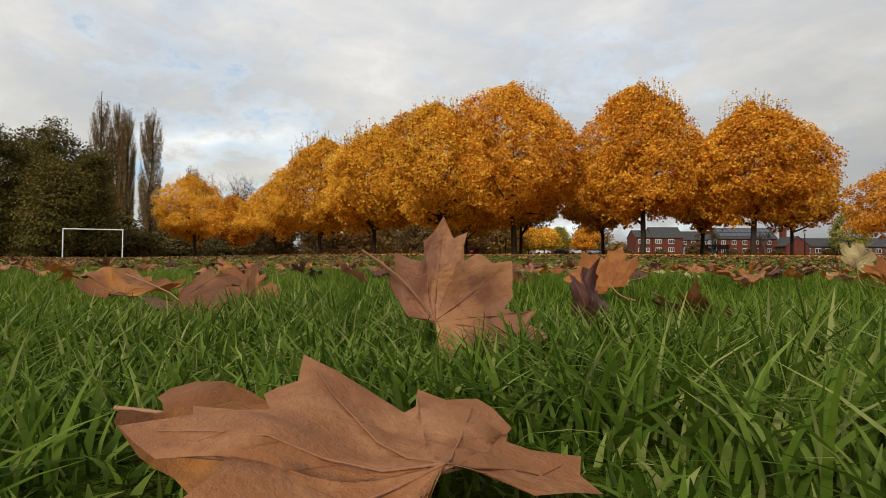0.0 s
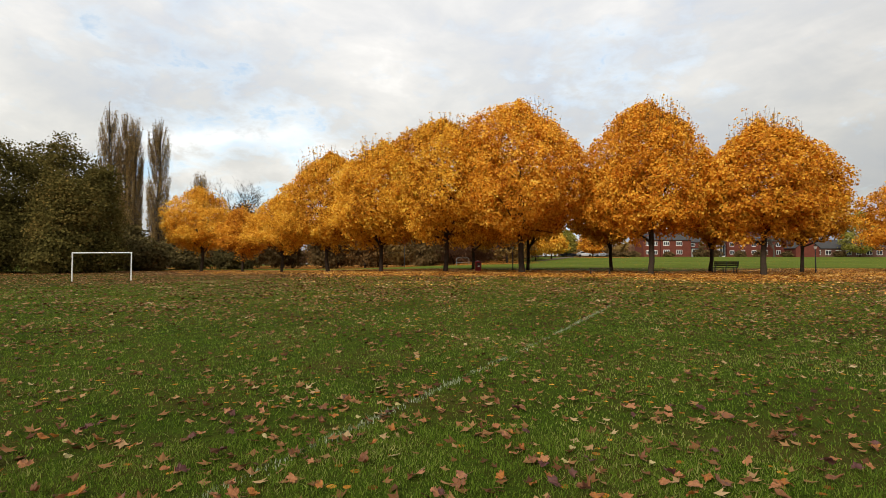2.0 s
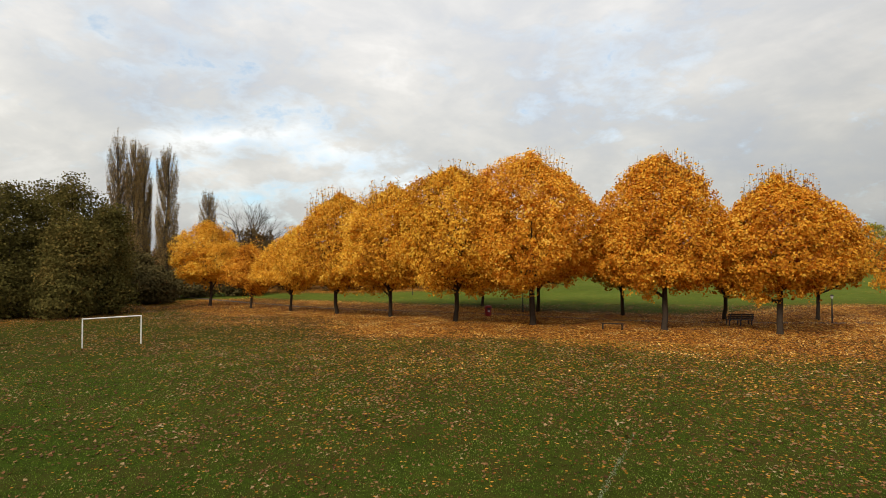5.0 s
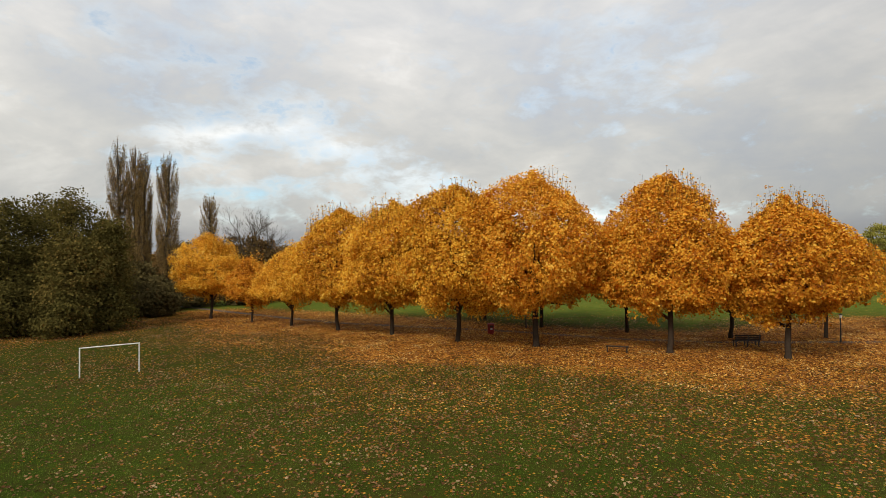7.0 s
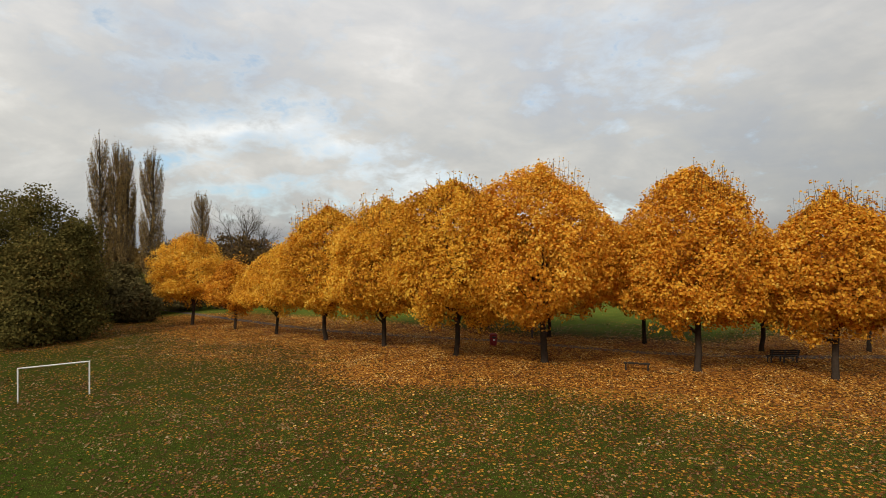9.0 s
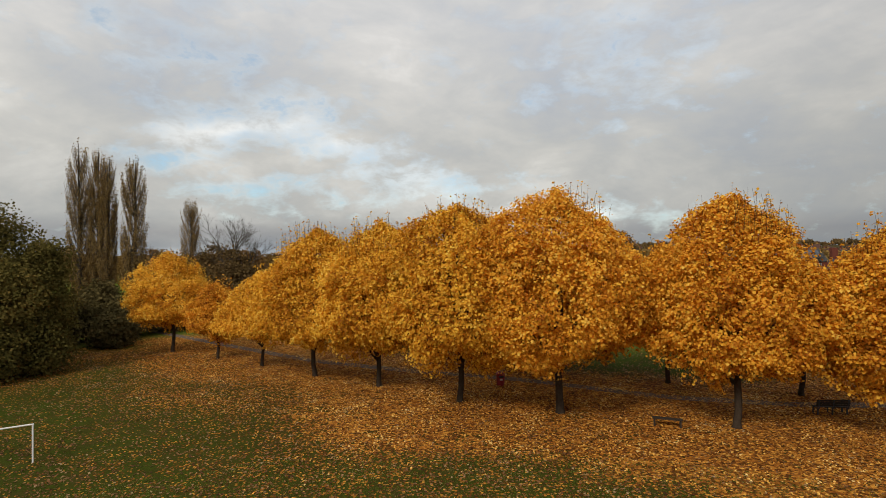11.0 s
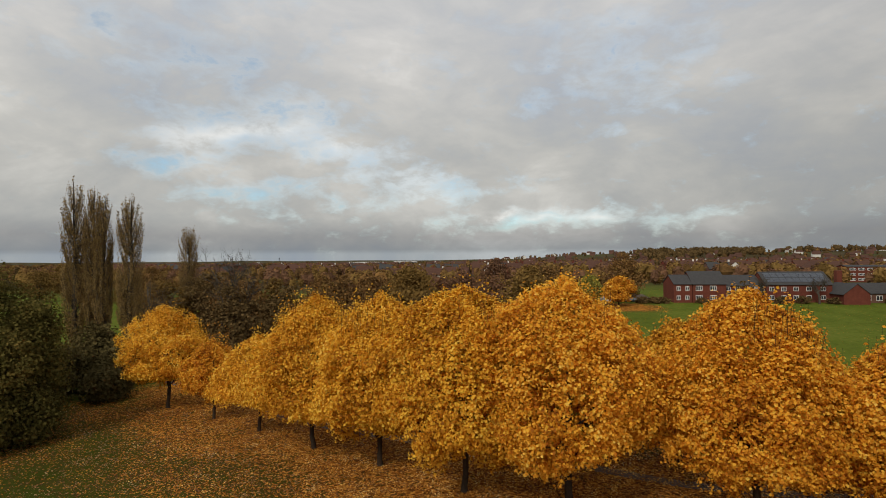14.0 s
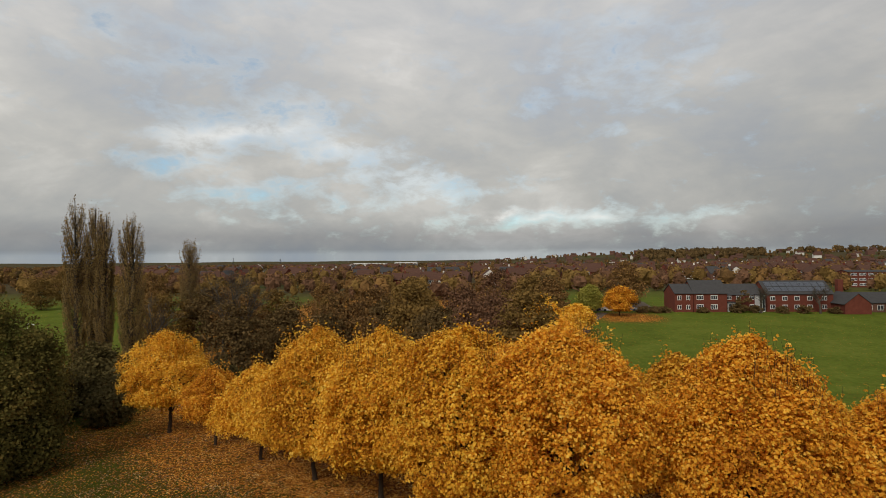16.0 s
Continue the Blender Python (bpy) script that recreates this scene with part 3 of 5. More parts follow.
DARK = [(-39.0, 50.5, 3.4, 0.6, 9.4), (-41.8, 53.5, 3.8, 1.0, 13.2), (-38.8, 54.5, 2.9, 0.8, 11.0), (-45.5, 50.0, 3.8, 0.6, 12.2), (-50.5, 52.5, 4.2, 0.6, 12.6), (-47.0, 56.5, 3.8, 1.0, 13.4), (-55.5, 49.0, 4.5, 0.6, 12.4),
        (-38.2, 48.2, 2.3, 0.1, 4.2), (-42.5, 47.2, 2.6, 0.1, 4.8), (-47.0, 45.6, 2.6, 0.1, 4.0), (-36.6, 52.0, 2.0, 0.1, 4.6), (-51.5, 45.0, 3.2, 0.1, 5.5)]
for i, (x, y, R, z0, z1) in enumerate(DARK):
    low = z1 < 6
    tree(x, y, R, z0, z1, 0.10 if low else 0.24, OAK, BARK, "low dark bush at the foot of the thicket" if low else "dark green oak in the thicket beside the goal", "dark thicket by the goal", 160 + i, 6000 if low else 17000, leaf=0.19, wide=0.40, clump=1.15, spikes=6 if low else 20, limbs=5 if low else 9, lumps=0.34, per=30)
SHRUBS = [(-40.0, 65.0, 2.4, 2.9), (-43.5, 69.0, 3.0, 3.6), (-47.0, 66.0, 3.3, 5.0), (-41.5, 76.0, 3.2, 4.5), (-49.0, 75.0, 4.0, 6.0), (-36.5, 80.0, 3.0, 3.5), (-45.5, 62.0, 2.8, 4.8)]
for i, (x, y, R, z1) in enumerate(SHRUBS):
    tree(x, y, R, 0.15, z1, 0.12, SHRUB, BARK, "dark grey-green shrub at the wood's edge", "shrubs at the wood's edge", 180 + i, 6000, leaf=0.28, clump=1.1, spikes=9, limbs=6, lumps=0.4)


def poplar(x, y, height, R, seed, leaves=17000):
    """A Lombardy poplar: many steep thin limbs, sparse leaves."""
    r = np.random.default_rng(seed)
    root = tagged(new("poplar"), "tall narrow poplar with thin brownish leaves", "poplar", "poplars")
    root.location = (x, y, float(ground_z(x, y)) - 0.03)
    zs = np.linspace(0, height, 10)
    tubes("trunk", [(np.column_stack((np.cumsum(r.normal(size=10) * 0.08), np.cumsum(r.normal(size=10) * 0.08), zs)), np.linspace(0.42, 0.03, 10))], BARK_PALE, root, 8)
    runs, pts = [], []
    for _ in range(260):
        u = r.uniform(0.03, 0.95)
        a = r.uniform(0, 6.28)
        reach = 1.12 * R * min(1.0, 3.4 * (1 - u) + 0.2) * min(1.0, 0.55 + 2.2 * u) * r.uniform(0.75, 1.0)
        rise = r.uniform(3.2, 6.2) * (1.05 - 0.4 * u)
        b = np.array((0, 0, height * u * 0.93))
        t = np.linspace(0, 1, 5)[:, None]
        end = np.array((math.cos(a) * reach, math.sin(a) * reach, min(rise, height * 1.01 - b[2])))
        p = b + end * np.column_stack((t ** 0.6, t ** 0.6, t ** 1.25))
        runs.append((p, np.linspace(0.05, 0.010, 5)))
        n = int(leaves / 260 * (1.45 - 0.95 * u))
        pts.append(b + end * (np.column_stack([r.uniform(0.2, 1.02, n)] * 3) ** (0.6, 0.6, 1.25)) + r.normal(size=(n, 3)) * (0.09, 0.09, 0.36))
    tagged(tubes("branch", runs, BARK_PALE, root, 4), kind="stuff")
    v, f = leaf_quads(np.concatenate(pts), 0.135, -0.5, r)
    tagged(mesh_object("crown", v, f, POPLAR, root), kind="stuff")
    return root


for i, (x, y, h, R) in enumerate([(-55.8, 79.4, 25.0, 1.6), (-53.6, 80.0, 24.0, 1.3), (-51.9, 79.6, 22.8, 1.15), (-47.9, 79.4, 22.4, 1.55), (-60.5, 114, 20.2, 1.9)]):
    poplar(x, y, h, R, 200 + i)


# ---- woods between the park and the town ----
def wood_stock():
    stock = []
    kinds = [(WOOD_BROWN, "brown autumn tree in the wood belt"), (WOOD_OLIVE, "olive green tree in the wood belt"), (WOOD_RUST, "rust red tree in the wood belt"), (WOOD_DARK, "dark evergreen tree in the wood belt")]
    for i, (mat, label) in enumerate(kinds):
        for j in range(2):
            stock.append(tree(-200 - 20 * i, -300 - 20 * j, 4.6 + 0.5 * j, 0.6, 10.0 + 1.2 * j, 0.25, mat, BARK, label, "wood belt", 300 + 10 * i + j, 4300, leaf=0.39, wide=0.42, clump=1.5, spikes=10, limbs=8, lumps=0.3, per=26))
    return stock


def bare_tree(x, y, high, seed):
    """A leafless tree: a forked trunk whose limbs divide again and again into fine twigs."""
    r = np.random.default_rng(seed)
    root = tagged(new("tree"), "bare grey leafless tree with fine twigs", "tree", "wood belt")
    root.location = (x, y, float(ground_z(x, y)) - 0.05)
    runs = {"trunk": [], "limb": [], "twig": []}

    def grow(base, way, length, radius, level):
        t = np.linspace(0, 1, 5)[:, None]
        bend = r.normal(size=3) * 0.10 * length
        pts = base + way * length * t + bend * t * t + np.array((0, 0, 0.08 * length)) * t * t
        runs[("trunk", "limb", "twig")[min(2, (level + 1) // 2)]].append((pts, np.linspace(radius, radius * 0.55, 5)))
        if level == 5:
            return
        for _ in range((5, 4, 4, 3, 3)[level]):
            side = r.normal(size=3)
            side -= way * side.dot(way)
            side /= np.linalg.norm(side)
            a = r.uniform(0.35, 0.80)
            nxt = way * math.cos(a) + side * math.sin(a) + np.array((0, 0, 0.12))
            grow(pts[r.integers(2, 5)], nxt / np.linalg.norm(nxt), length * r.uniform(0.55, 0.75), max(0.012, radius * 0.5), level + 1)

    grow(np.zeros(3), np.array((0.02, 0.01, 1.0)), high * 0.36, 0.26, 0)
    tubes("trunk", runs["trunk"], BARK_PALE, root, 8)
    tagged(tubes("limb", runs["limb"], BARK_PALE, root, 5), kind="stuff")
    tagged(tubes("twig", runs["twig"], BARK_PALE, root, 3), kind="stuff")
    return root


bare_tree(-43.5, 95, 16.5, 390)
bare_tree(-41.0, 97, 14.5, 391)
bare_tree(-57.5, 98, 12.0, 392)
bare_tree(64.0, 149.4, 6.6, 393)
bare_tree(77.5, 149.2, 7.2, 394)
STOCK = wood_stock()
BELT = [(-36.5, 96, 3), (-33, 99, 3), (-28, 92, 3), (-24.5, 99, 0), (-18.5, 97, 0), (-14.5, 102, 1), (-9.5, 103, 3), (-3.2, 100, 2), (1.0, 108, 2), (5.7, 97, 1), (-9, 92, 3), (-62, 108, 1), (-72, 118, 0), (-54, 112, 3),
        (-43, 104, 0), (-32, 112, 1), (-20, 112, 3), (-6, 116, 2), (4, 122, 1), (11, 128, 0), (-66, 132, 0), (-48, 128, 1), (-28, 128, 0), (-8, 134, 0), (8, 141, 1), (-78, 150, 1), (-14, 120, 1), (0, 132, 0),
        (-96, 160, 0), (-112, 166, 1), (-130, 172, 0), (-148, 178, 1), (-70, 152, 1), (-45, 150, 0), (-22, 148, 1), (0, 156, 2), (-120, 190, 0), (-160, 200, 1), (-90, 186, 1), (-36, 86, 3), (14, 158, 3), (36, 166, 0)]
used = set()
for i, (x, y, kind) in enumerate(BELT):
    s = STOCK[kind * 2 + i % 2]
    r = random.Random(i)
    m = pose(x + r.uniform(-2, 2), y + r.uniform(-2, 2), float(ground_z(x, y)) - 0.1, 0, 0, r.uniform(0, 360))
    if s.name in used:
        o = copy_thing(s, m)
    else:
        used.add(s.name)
        o = s
        o.matrix_world = m
    k = r.uniform(0.75, 1.1)
    o.scale = (k, k, k * r.uniform(0.9, 1.1))


# ---- park furniture ----
def slat_bench(x, y, yaw, label):
    """A park bench of dark slats on steel legs: seat and back of three boards each."""
    root = tagged(new("bench"), label, "bench", "park benches")
    for i in range(3):
        boxed("seat_slat", (-0.95, 0.95, -0.24 + 0.16 * i, -0.11 + 0.16 * i, 0.42, 0.46), DARK_WOOD, root, bevel=0.008)
    for i in range(3):
        boxed("back_slat", (-0.95, 0.95, 0.27 + 0.03 * i, 0.31 + 0.03 * i, 0.53 + 0.135 * i, 0.64 + 0.135 * i), DARK_WOOD, root, bevel=0.008)
    for sx in (-0.82, 0.0, 0.82):
        boxed("leg", (sx - 0.03, sx + 0.03, -0.22, -0.16, -0.05, 0.42), BLACK_STEEL, root)
        boxed("leg", (sx - 0.03, sx + 0.03, 0.20, 0.26, -0.05, 0.42), BLACK_STEEL, root)
        boxed("back_bracket", (sx - 0.03, sx + 0.03, 0.32, 0.36, 0.40, 0.92), BLACK_STEEL, root, pose(0, -0.02, 0, -4, 0, 0))
    root.matrix_world = pose(x, y, float(ground_z(x, y)), 0, 0, yaw)
    return root


slat_bench(20.2, 44.6, 183, "dark wooden slatted park bench beside the path")


def plank_bench(x, y, yaw):
    root = tagged(new("bench"), "low backless plank bench under the maples", "bench", "park benches")
    boxed("plank", (-0.78, 0.78, -0.17, 0.17, 0.40, 0.46), DARK_WOOD, root, bevel=0.01)
    for sx in (-0.66, 0.66):
        boxed("leg", (sx - 0.05, sx + 0.05, -0.12, 0.12, -0.05, 0.40), DARK_WOOD, root, bevel=0.01)
    root.matrix_world = pose(x, y, float(ground_z(x, y)), 0, 0, yaw)
    return root


plank_bench(10.13, 41.6, -14)


def litter_bin(x, y):
    root = tagged(new("litter_bin"), "dark red plastic litter bin by the path", "bin")
    bm = bmesh.new()
    bmesh.ops.create_cone(bm, cap_ends=True, segments=20, radius1=0.27, radius2=0.31, depth=0.85, matrix=Matrix.Translation((0, 0, 0.40)))
    part("body", bm, RED_PLASTIC, root, smooth=False)
    bm = bmesh.new()
    bmesh.ops.create_uvsphere(bm, u_segments=20, v_segments=8, radius=0.33, matrix=Matrix.Translation((0, 0, 0.84)) @ Matrix.Diagonal((1, 1, 0.42, 1)))
    part("hood", bm, RED_PLASTIC, root, smooth=True)
    boxed("slot", (-0.16, 0.16, -0.315, -0.26, 0.62, 0.75), BLACK_STEEL, root)
    boxed("badge", (-0.09, 0.09, -0.30, -0.27, 0.42, 0.54), WHITE_STEEL, root)
    root.matrix_world = pose(x, y, float(ground_z(x, y)) - 0.02, 0, 0, 10)
    return root


litter_bin(1.12, 49.9)


def street_lamp(x, y, high, label="dark steel park lamp post with a small lantern"):
    root = tagged(new("street_lamp"), label, "lamp post", "park lamps")
    tubes("pole", [([(0, 0, -0.05), (0, 0, 0.5), (0, 0, high - 0.3)], [0.06, 0.055, 0.035])], BLACK_STEEL, root, 10)
    bm = bmesh.new()
    bmesh.ops.create_cone(bm, cap_ends=True, segments=14, radius1=0.06, radius2=0.12, depth=0.24, matrix=Matrix.Translation((0, 0, high - 0.2)))
    part("lantern", bm, LAMP_GLASS, root)
    bm = bmesh.new()
    bmesh.ops.create_cone(bm, cap_ends=True, segments=14, radius1=0.16, radius2=0.03, depth=0.1, matrix=Matrix.Translation((0, 0, high - 0.03)))
    part("cap", bm, BLACK_STEEL, root)
    root.location = (x, y, float(ground_z(x, y)))
    return root


street_lamp(4.4, 53.7, 2.4)
street_lamp(28.2, 46.8, 2.25)
street_lamp(-9.7, 77.0, 4.2, "pale steel lamp post on the lawn behind the maples")


# ---- goal ----
def goal(a, b, high, name="goal", group="goals"):
    root = tagged(new(name), "white steel football goal frame without a net", "goal", group)
    (x0, y0), (x1, y1) = a, b
    za, zb = float(ground_z(x0, y0)), float(ground_z(x1, y1))
    tubes("post", [([(x0, y0, za - 0.05), (x0, y0, za + 0.9), (x0, y0, za + high)], [0.04] * 3)], WHITE_STEEL, root, 10)
    tubes("post", [([(x1, y1, zb - 0.05), (x1, y1, zb + 0.9), (x1, y1, zb + high)], [0.04] * 3)], WHITE_STEEL, root, 10)
    ex, ey = (x1 - x0) * 0.012, (y1 - y0) * 0.012
    tubes("crossbar", [([(x0 - ex, y0 - ey, za + high), ((x0 + x1) / 2, (y0 + y1) / 2, (za + zb) / 2 + high), (x1 + ex, y1 + ey, zb + high)], [0.04] * 3)], WHITE_STEEL, root, 10)
    return root


goal((-23.95, 33.05), (-21.35, 34.9), 1.83)


# ---- brick building across the far field ----
def gabled(name, x0, x1, depth, eaves, ridge, yaw, origin, wall, roof, label, windows, group, size=0.85):
    """A long brick wing: walls, gable roof with eaves, and rows of white windows in its front."""
    root = tagged(new(name), label, "building", group)
    bm = bmesh.new()
    box(bm, x0, x1, 0, depth, 0, eaves)
    tri = [[bm.verts.new((x, y, z)) for y, z in ((0, eaves), (depth, eaves), (depth / 2, ridge))] for x in (x0, x1)]
    for t in tri:
        bm.faces.new(t)
    part("wall", bm, wall, root)
    bm = bmesh.new()
    o, th = 0.35, 0.16
    slope = (ridge - eaves) / (depth / 2)
    for s in (0, 1):
        ya, yb = (-o, depth / 2) if s == 0 else (depth + o, depth / 2)
        v = [bm.verts.new((x, yy, zz + dz)) for dz in (0.01, th) for x in (x0 - 0.2, x1 + 0.2) for yy, zz in ((ya, eaves - slope * o), (yb, ridge))]
        for f in ((0, 1, 3, 2), (4, 6, 7, 5), (0, 2, 6, 4), (1, 5, 7, 3), (0, 4, 5, 1), (2, 3, 7, 6)):
            bm.faces.new([v[i] for i in f])
    part("roof", bm, roof, root)
    for wx, wz, ww, wh in windows:
        w = boxed("window", (wx - ww / 2, wx + ww / 2, -0.07, 0.05, wz, wz + wh), WINDOW_WHITE, root)
        nx = max(1, round(ww / 0.7))
        for i in range(nx):
            a = wx - ww / 2 + 0.07 + i * (ww - 0.07) / nx
            boxed("pane", (a + 0.03, a + (ww - 0.07) / nx - 0.10, -0.085, -0.06, wz + 0.14, wz + wh - 0.14), PANE, w)
    root.matrix_world = pose(*origin, 0, 0, yaw)
    root.scale = (size, size, size)
    return root


def rows_of(xs, zs, w, h):
    return [(x, z, w, h) for z in zs for x in xs]


B = "two-storey red brick care home wing with white windows"
gabled("building", 0, 5.2, 9, 5.6, 8.0, 2, (44.5, 151.0, float(ground_z(44.5, 151.0)) - 0.1), BRICK, ROOF_GREY, B, rows_of([1.3, 3.8], [0.9, 3.6], 1.1, 1.3), "care home wings")
gabled("building", 0, 9.5, 9, 5.6, 9.0, 2, (49.1, 151.3, float(ground_z(49.1, 151.3)) - 0.1), BRICK, ROOF_GREY, B, rows_of([1.8, 5.8], [0.9, 3.6], 1.9, 1.4), "care home wings")
gabled("building", 0, 11, 8, 5.0, 7.8, 2, (57.3, 153.9, float(ground_z(57.3, 153.9)) - 0.1), BRICK, ROOF_GREY, B, rows_of([1.5, 4.2, 8.0], [0.9, 3.4], 1.3, 1.2), "care home wings")
WING = gabled("building", 0, 18.5, 9, 5.4, 8.8, 2, (66.8, 152.3, float(ground_z(66.8, 152.3)) - 0.1), BRICK, ROOF_GREY, "two-storey red brick care home wing with solar panels on its roof", rows_of([1.6, 5.0, 8.4, 12, 16], [0.9, 3.4], 1.4, 1.25), "care home wings")
for i in range(9):
    for j in range(2):
        slope = math.atan2(3.4, 4.5)
        boxed("solar_panel", (0.85 + 1.9 * i, 2.6 + 1.9 * i, 0, 1.9, 0, 0.06), SOLAR, WING, pose(0, 0.55 + 1.75 * j, 5.4 + 0.55 * 3.4 / 4.5 + 1.75 * j * 3.4 / 4.5 + 0.24, math.degrees(slope), 0, 0))
gabled("building", 0, 9, 7, 3.0, 5.8, 92, (88.1, 148.0, float(ground_z(88.1, 148.0)) - 0.1), BRICK, ROOF_GREY, "low red brick gable beside the care home", [(2.0, 0.8, 1.6, 1.3), (6, 0.8, 1.6, 1.3)], "care home wings")
gabled("building", 0, 30, 8, 2.9, 5.5, 2, (88.3, 151.8, float(ground_z(88.3, 151.8)) - 0.1), BRICK_BROWN, ROOF_GREY, "single-storey brick wing with white windows", rows_of([2 + 3.1 * i for i in range(9)], [0.7], 1.7, 1.5), "care home wings")
gabled("building", 0, 46, 10, 8.6, 9.4, -4, (146.0, 252.0, float(ground_z(146.0, 252.0)) - 0.1), BRICK, ROOF_GREY, "three-storey block of flats with white window bands", rows_of([3 + 4.4 * i for i in range(10)], [1.0, 3.8, 6.6], 3.2, 1.3), "flats", 0.76)
gabled("building", 0, 30, 9, 5.4, 8.0, 6, (128.1, 174.5, float(ground_z(128.1, 174.5)) - 0.1), BRICK_BROWN, ROOF_RED, "two-storey brick terrace with a tiled roof", rows_of([2 + 3.6 * i for i in range(8)], [0.9, 3.4], 1.5, 1.2), "flats")

def bay(x, y, wide, high, label):
    """A flat-roofed white-framed bay or porch in front of a wing."""
    root = tagged(new("porch"), label, "porch", "porches of the care home")
    boxed("frame", (-wide / 2, wide / 2, 0, 2.2, 0, high), WINDOW_WHITE, root)
    boxed("roof", (-wide / 2 - 0.2, wide / 2 + 0.2, -0.25, 2.2, high, high + 0.18), ROOF_GREY, root)
    n = max(2, round(wide / 0.9))
    for i in range(n):
        a = -wide / 2 + 0.1 + i * (wide - 0.1) / n
        boxed("pane", (a, a + (wide - 0.1) / n - 0.1, -0.03, 0.02, 0.35, high - 0.25), PANE, root)
    root.matrix_world = pose(x, y, float(ground_z(x, y)) - 0.1, 0, 0, 2)


bay(65.4, 151.6, 1.4, 4.2, "white glazed stair bay between two brick wings")
bay(58.6, 152.1, 1.8, 2.3, "white glazed porch of the care home")
bay(85.6, 150.8, 1.4, 4.2, "white glazed stair bay beside the solar wing")
for x, y, h in ((86.6, 157.5, 7.8),):
    o = tagged(boxed("chimney", (-0.65, 0.65, -0.6, 0.6, 0, h), BRICK), "square red brick stack above the care home roof", "chimney", "chimneys of the care home")
    o.matrix_world = pose(x, y, float(ground_z(x, y)) - 0.1, 0, 0, 2)

# ---- far side of the park: small golden trees, parked cars, hedge ----
for i, (x, y, R, z1, mat) in enumerate([(29.6, 144.2, 3.6, 6.9, MAPLE_ORANGE), (15.7, 117.3, 3.03, 5.89, MAPLE), (9.0, 113.5, 4.3, 8.2, MAPLE), (11.6, 108.5, 3.0, 5.6, MAPLE), (23.2, 146.8, 3.03, 7.24, WILLOW), (96.6, 145.9, 5.0, 11.6, WILLOW), (109.6, 143.4, 3.79, 6.74, MAPLE_PALE)]):
    tree(x, y, R, 1.4, z1, 0.18, mat, BARK, "willow with pale green leaves" if mat is WILLOW else "small golden tree on the far side of the field", "trees across the field", 230 + i, 6000, leaf=0.34, clump=1.2, spikes=6, limbs=7)
CAR_WHITE = plain("white_car_paint", (0.72, 0.72, 0.72), (0.66, 0.66, 0.67), 2.0, 0.25)
CAR_SILVER = plain("silver_car_paint", (0.36, 0.37, 0.39), (0.42, 0.43, 0.45), 2.0, 0.25, 0.5)
CAR_BLUE = plain("dark_blue_car_paint", (0.03, 0.04, 0.08), (0.04, 0.05, 0.10), 2.0, 0.25)
TYRE = plain("tyre_rubber", (0.02, 0.02, 0.02), (0.03, 0.03, 0.03), 9.0, 0.8)


def car(x, y, yaw, paint, label):
    root = tagged(new("car"), label, "car", "parked cars")
    bm = bmesh.new()
    prof = [(-2.1, 0.25), (2.1, 0.25), (2.15, 0.62), (1.95, 0.82), (0.95, 0.92), (0.35, 1.42), (-1.1, 1.46), (-1.85, 0.98), (-2.15, 0.92)]
    rows = [[bm.verts.new((a, sy * (0.86 if b < 1 else 0.70), b)) for a, b in prof] for sy in (-1, 1)]
    n = len(prof)
    for i in range(n):
        bm.faces.new((rows[0][i], rows[0][(i + 1) % n], rows[1][(i + 1) % n], rows[1][i]))
    bm.faces.new(rows[0][::-1]), bm.faces.new(rows[1])
    part("body", bm, paint, root)
    for sy in (-1, 1):
        boxed("side_window", (-1.2, 0.45, sy * 0.80 - 0.02, sy * 0.80 + 0.02, 0.98, 1.34), PANE, root)
        for wx in (-1.3, 1.3):
            bm = bmesh.new()
            bmesh.ops.create_cone(bm, cap_ends=True, segments=16, radius1=0.31, radius2=0.31, depth=0.2, matrix=pose(wx, sy * 0.80, 0.31, 90, 0, 0))
            part("wheel", bm, TYRE, root)
    root.matrix_world = pose(x, y, float(ground_z(x, y)), 0, 0, yaw)
    return root


for i, (x, y, yaw) in enumerate([(10.2, 150.1, 4), (14.8, 151.0, 0), (19.5, 151.8, 5), (24.5, 152.6, 2), (29.1, 152.6, -3), (33.8, 153.5, 2)]):
    car(x, y, yaw, (CAR_WHITE, CAR_SILVER, CAR_WHITE, CAR_BLUE, CAR_WHITE, CAR_SILVER)[i], ("white", "silver", "white", "dark blue", "white", "silver")[i] + " hatchback parked along the far road")
tagged(ribbon("road", [(-25.2, 150.1), (8.5, 153.5), (38.8, 156.9), (42.2, 183.0)], 5.5, ASPHALT, 0.02, 2.0), "grey asphalt road beyond the park", "road", kind="structure")
tagged(ribbon("path", [(11.9, 104.7), (16.9, 119.0), (20.3, 132.4), (27.0, 150.1)], 2.5, ASPHALT, 0.02, 1.0), "grey asphalt path across the far field", "path", kind="structure")
for i, (x, y, R, z1) in enumerate([(36.7, 149.7, 1.6, 1.6), (39.2, 149.9, 1.6, 1.6), (41.8, 150.0, 1.6, 1.6), (59.0, 150.5, 1.68, 2.19), (63.2, 150.5, 1.52, 1.85), (69.1, 149.7, 1.52, 1.68), (74.2, 149.7, 1.68, 2.02), (80.9, 149.3, 1.52, 1.68), (60.7, 151.0, 1.85, 5.47), (93.6, 148.9, 1.52, 1.52), (50.6, 149.6, 1.26, 1.35)]):
    tree(x, y, R, 0.1, z1, 0.06, WOOD_RUST if z1 > 6 else WOOD_DARK, BARK, "low dark bush in front of the care home", "bushes by the care home", 260 + i, 900, leaf=0.3, clump=0.7, spikes=0, limbs=3)
goal((-108.0, 127.0), (-104.5, 125.0), 2.1)

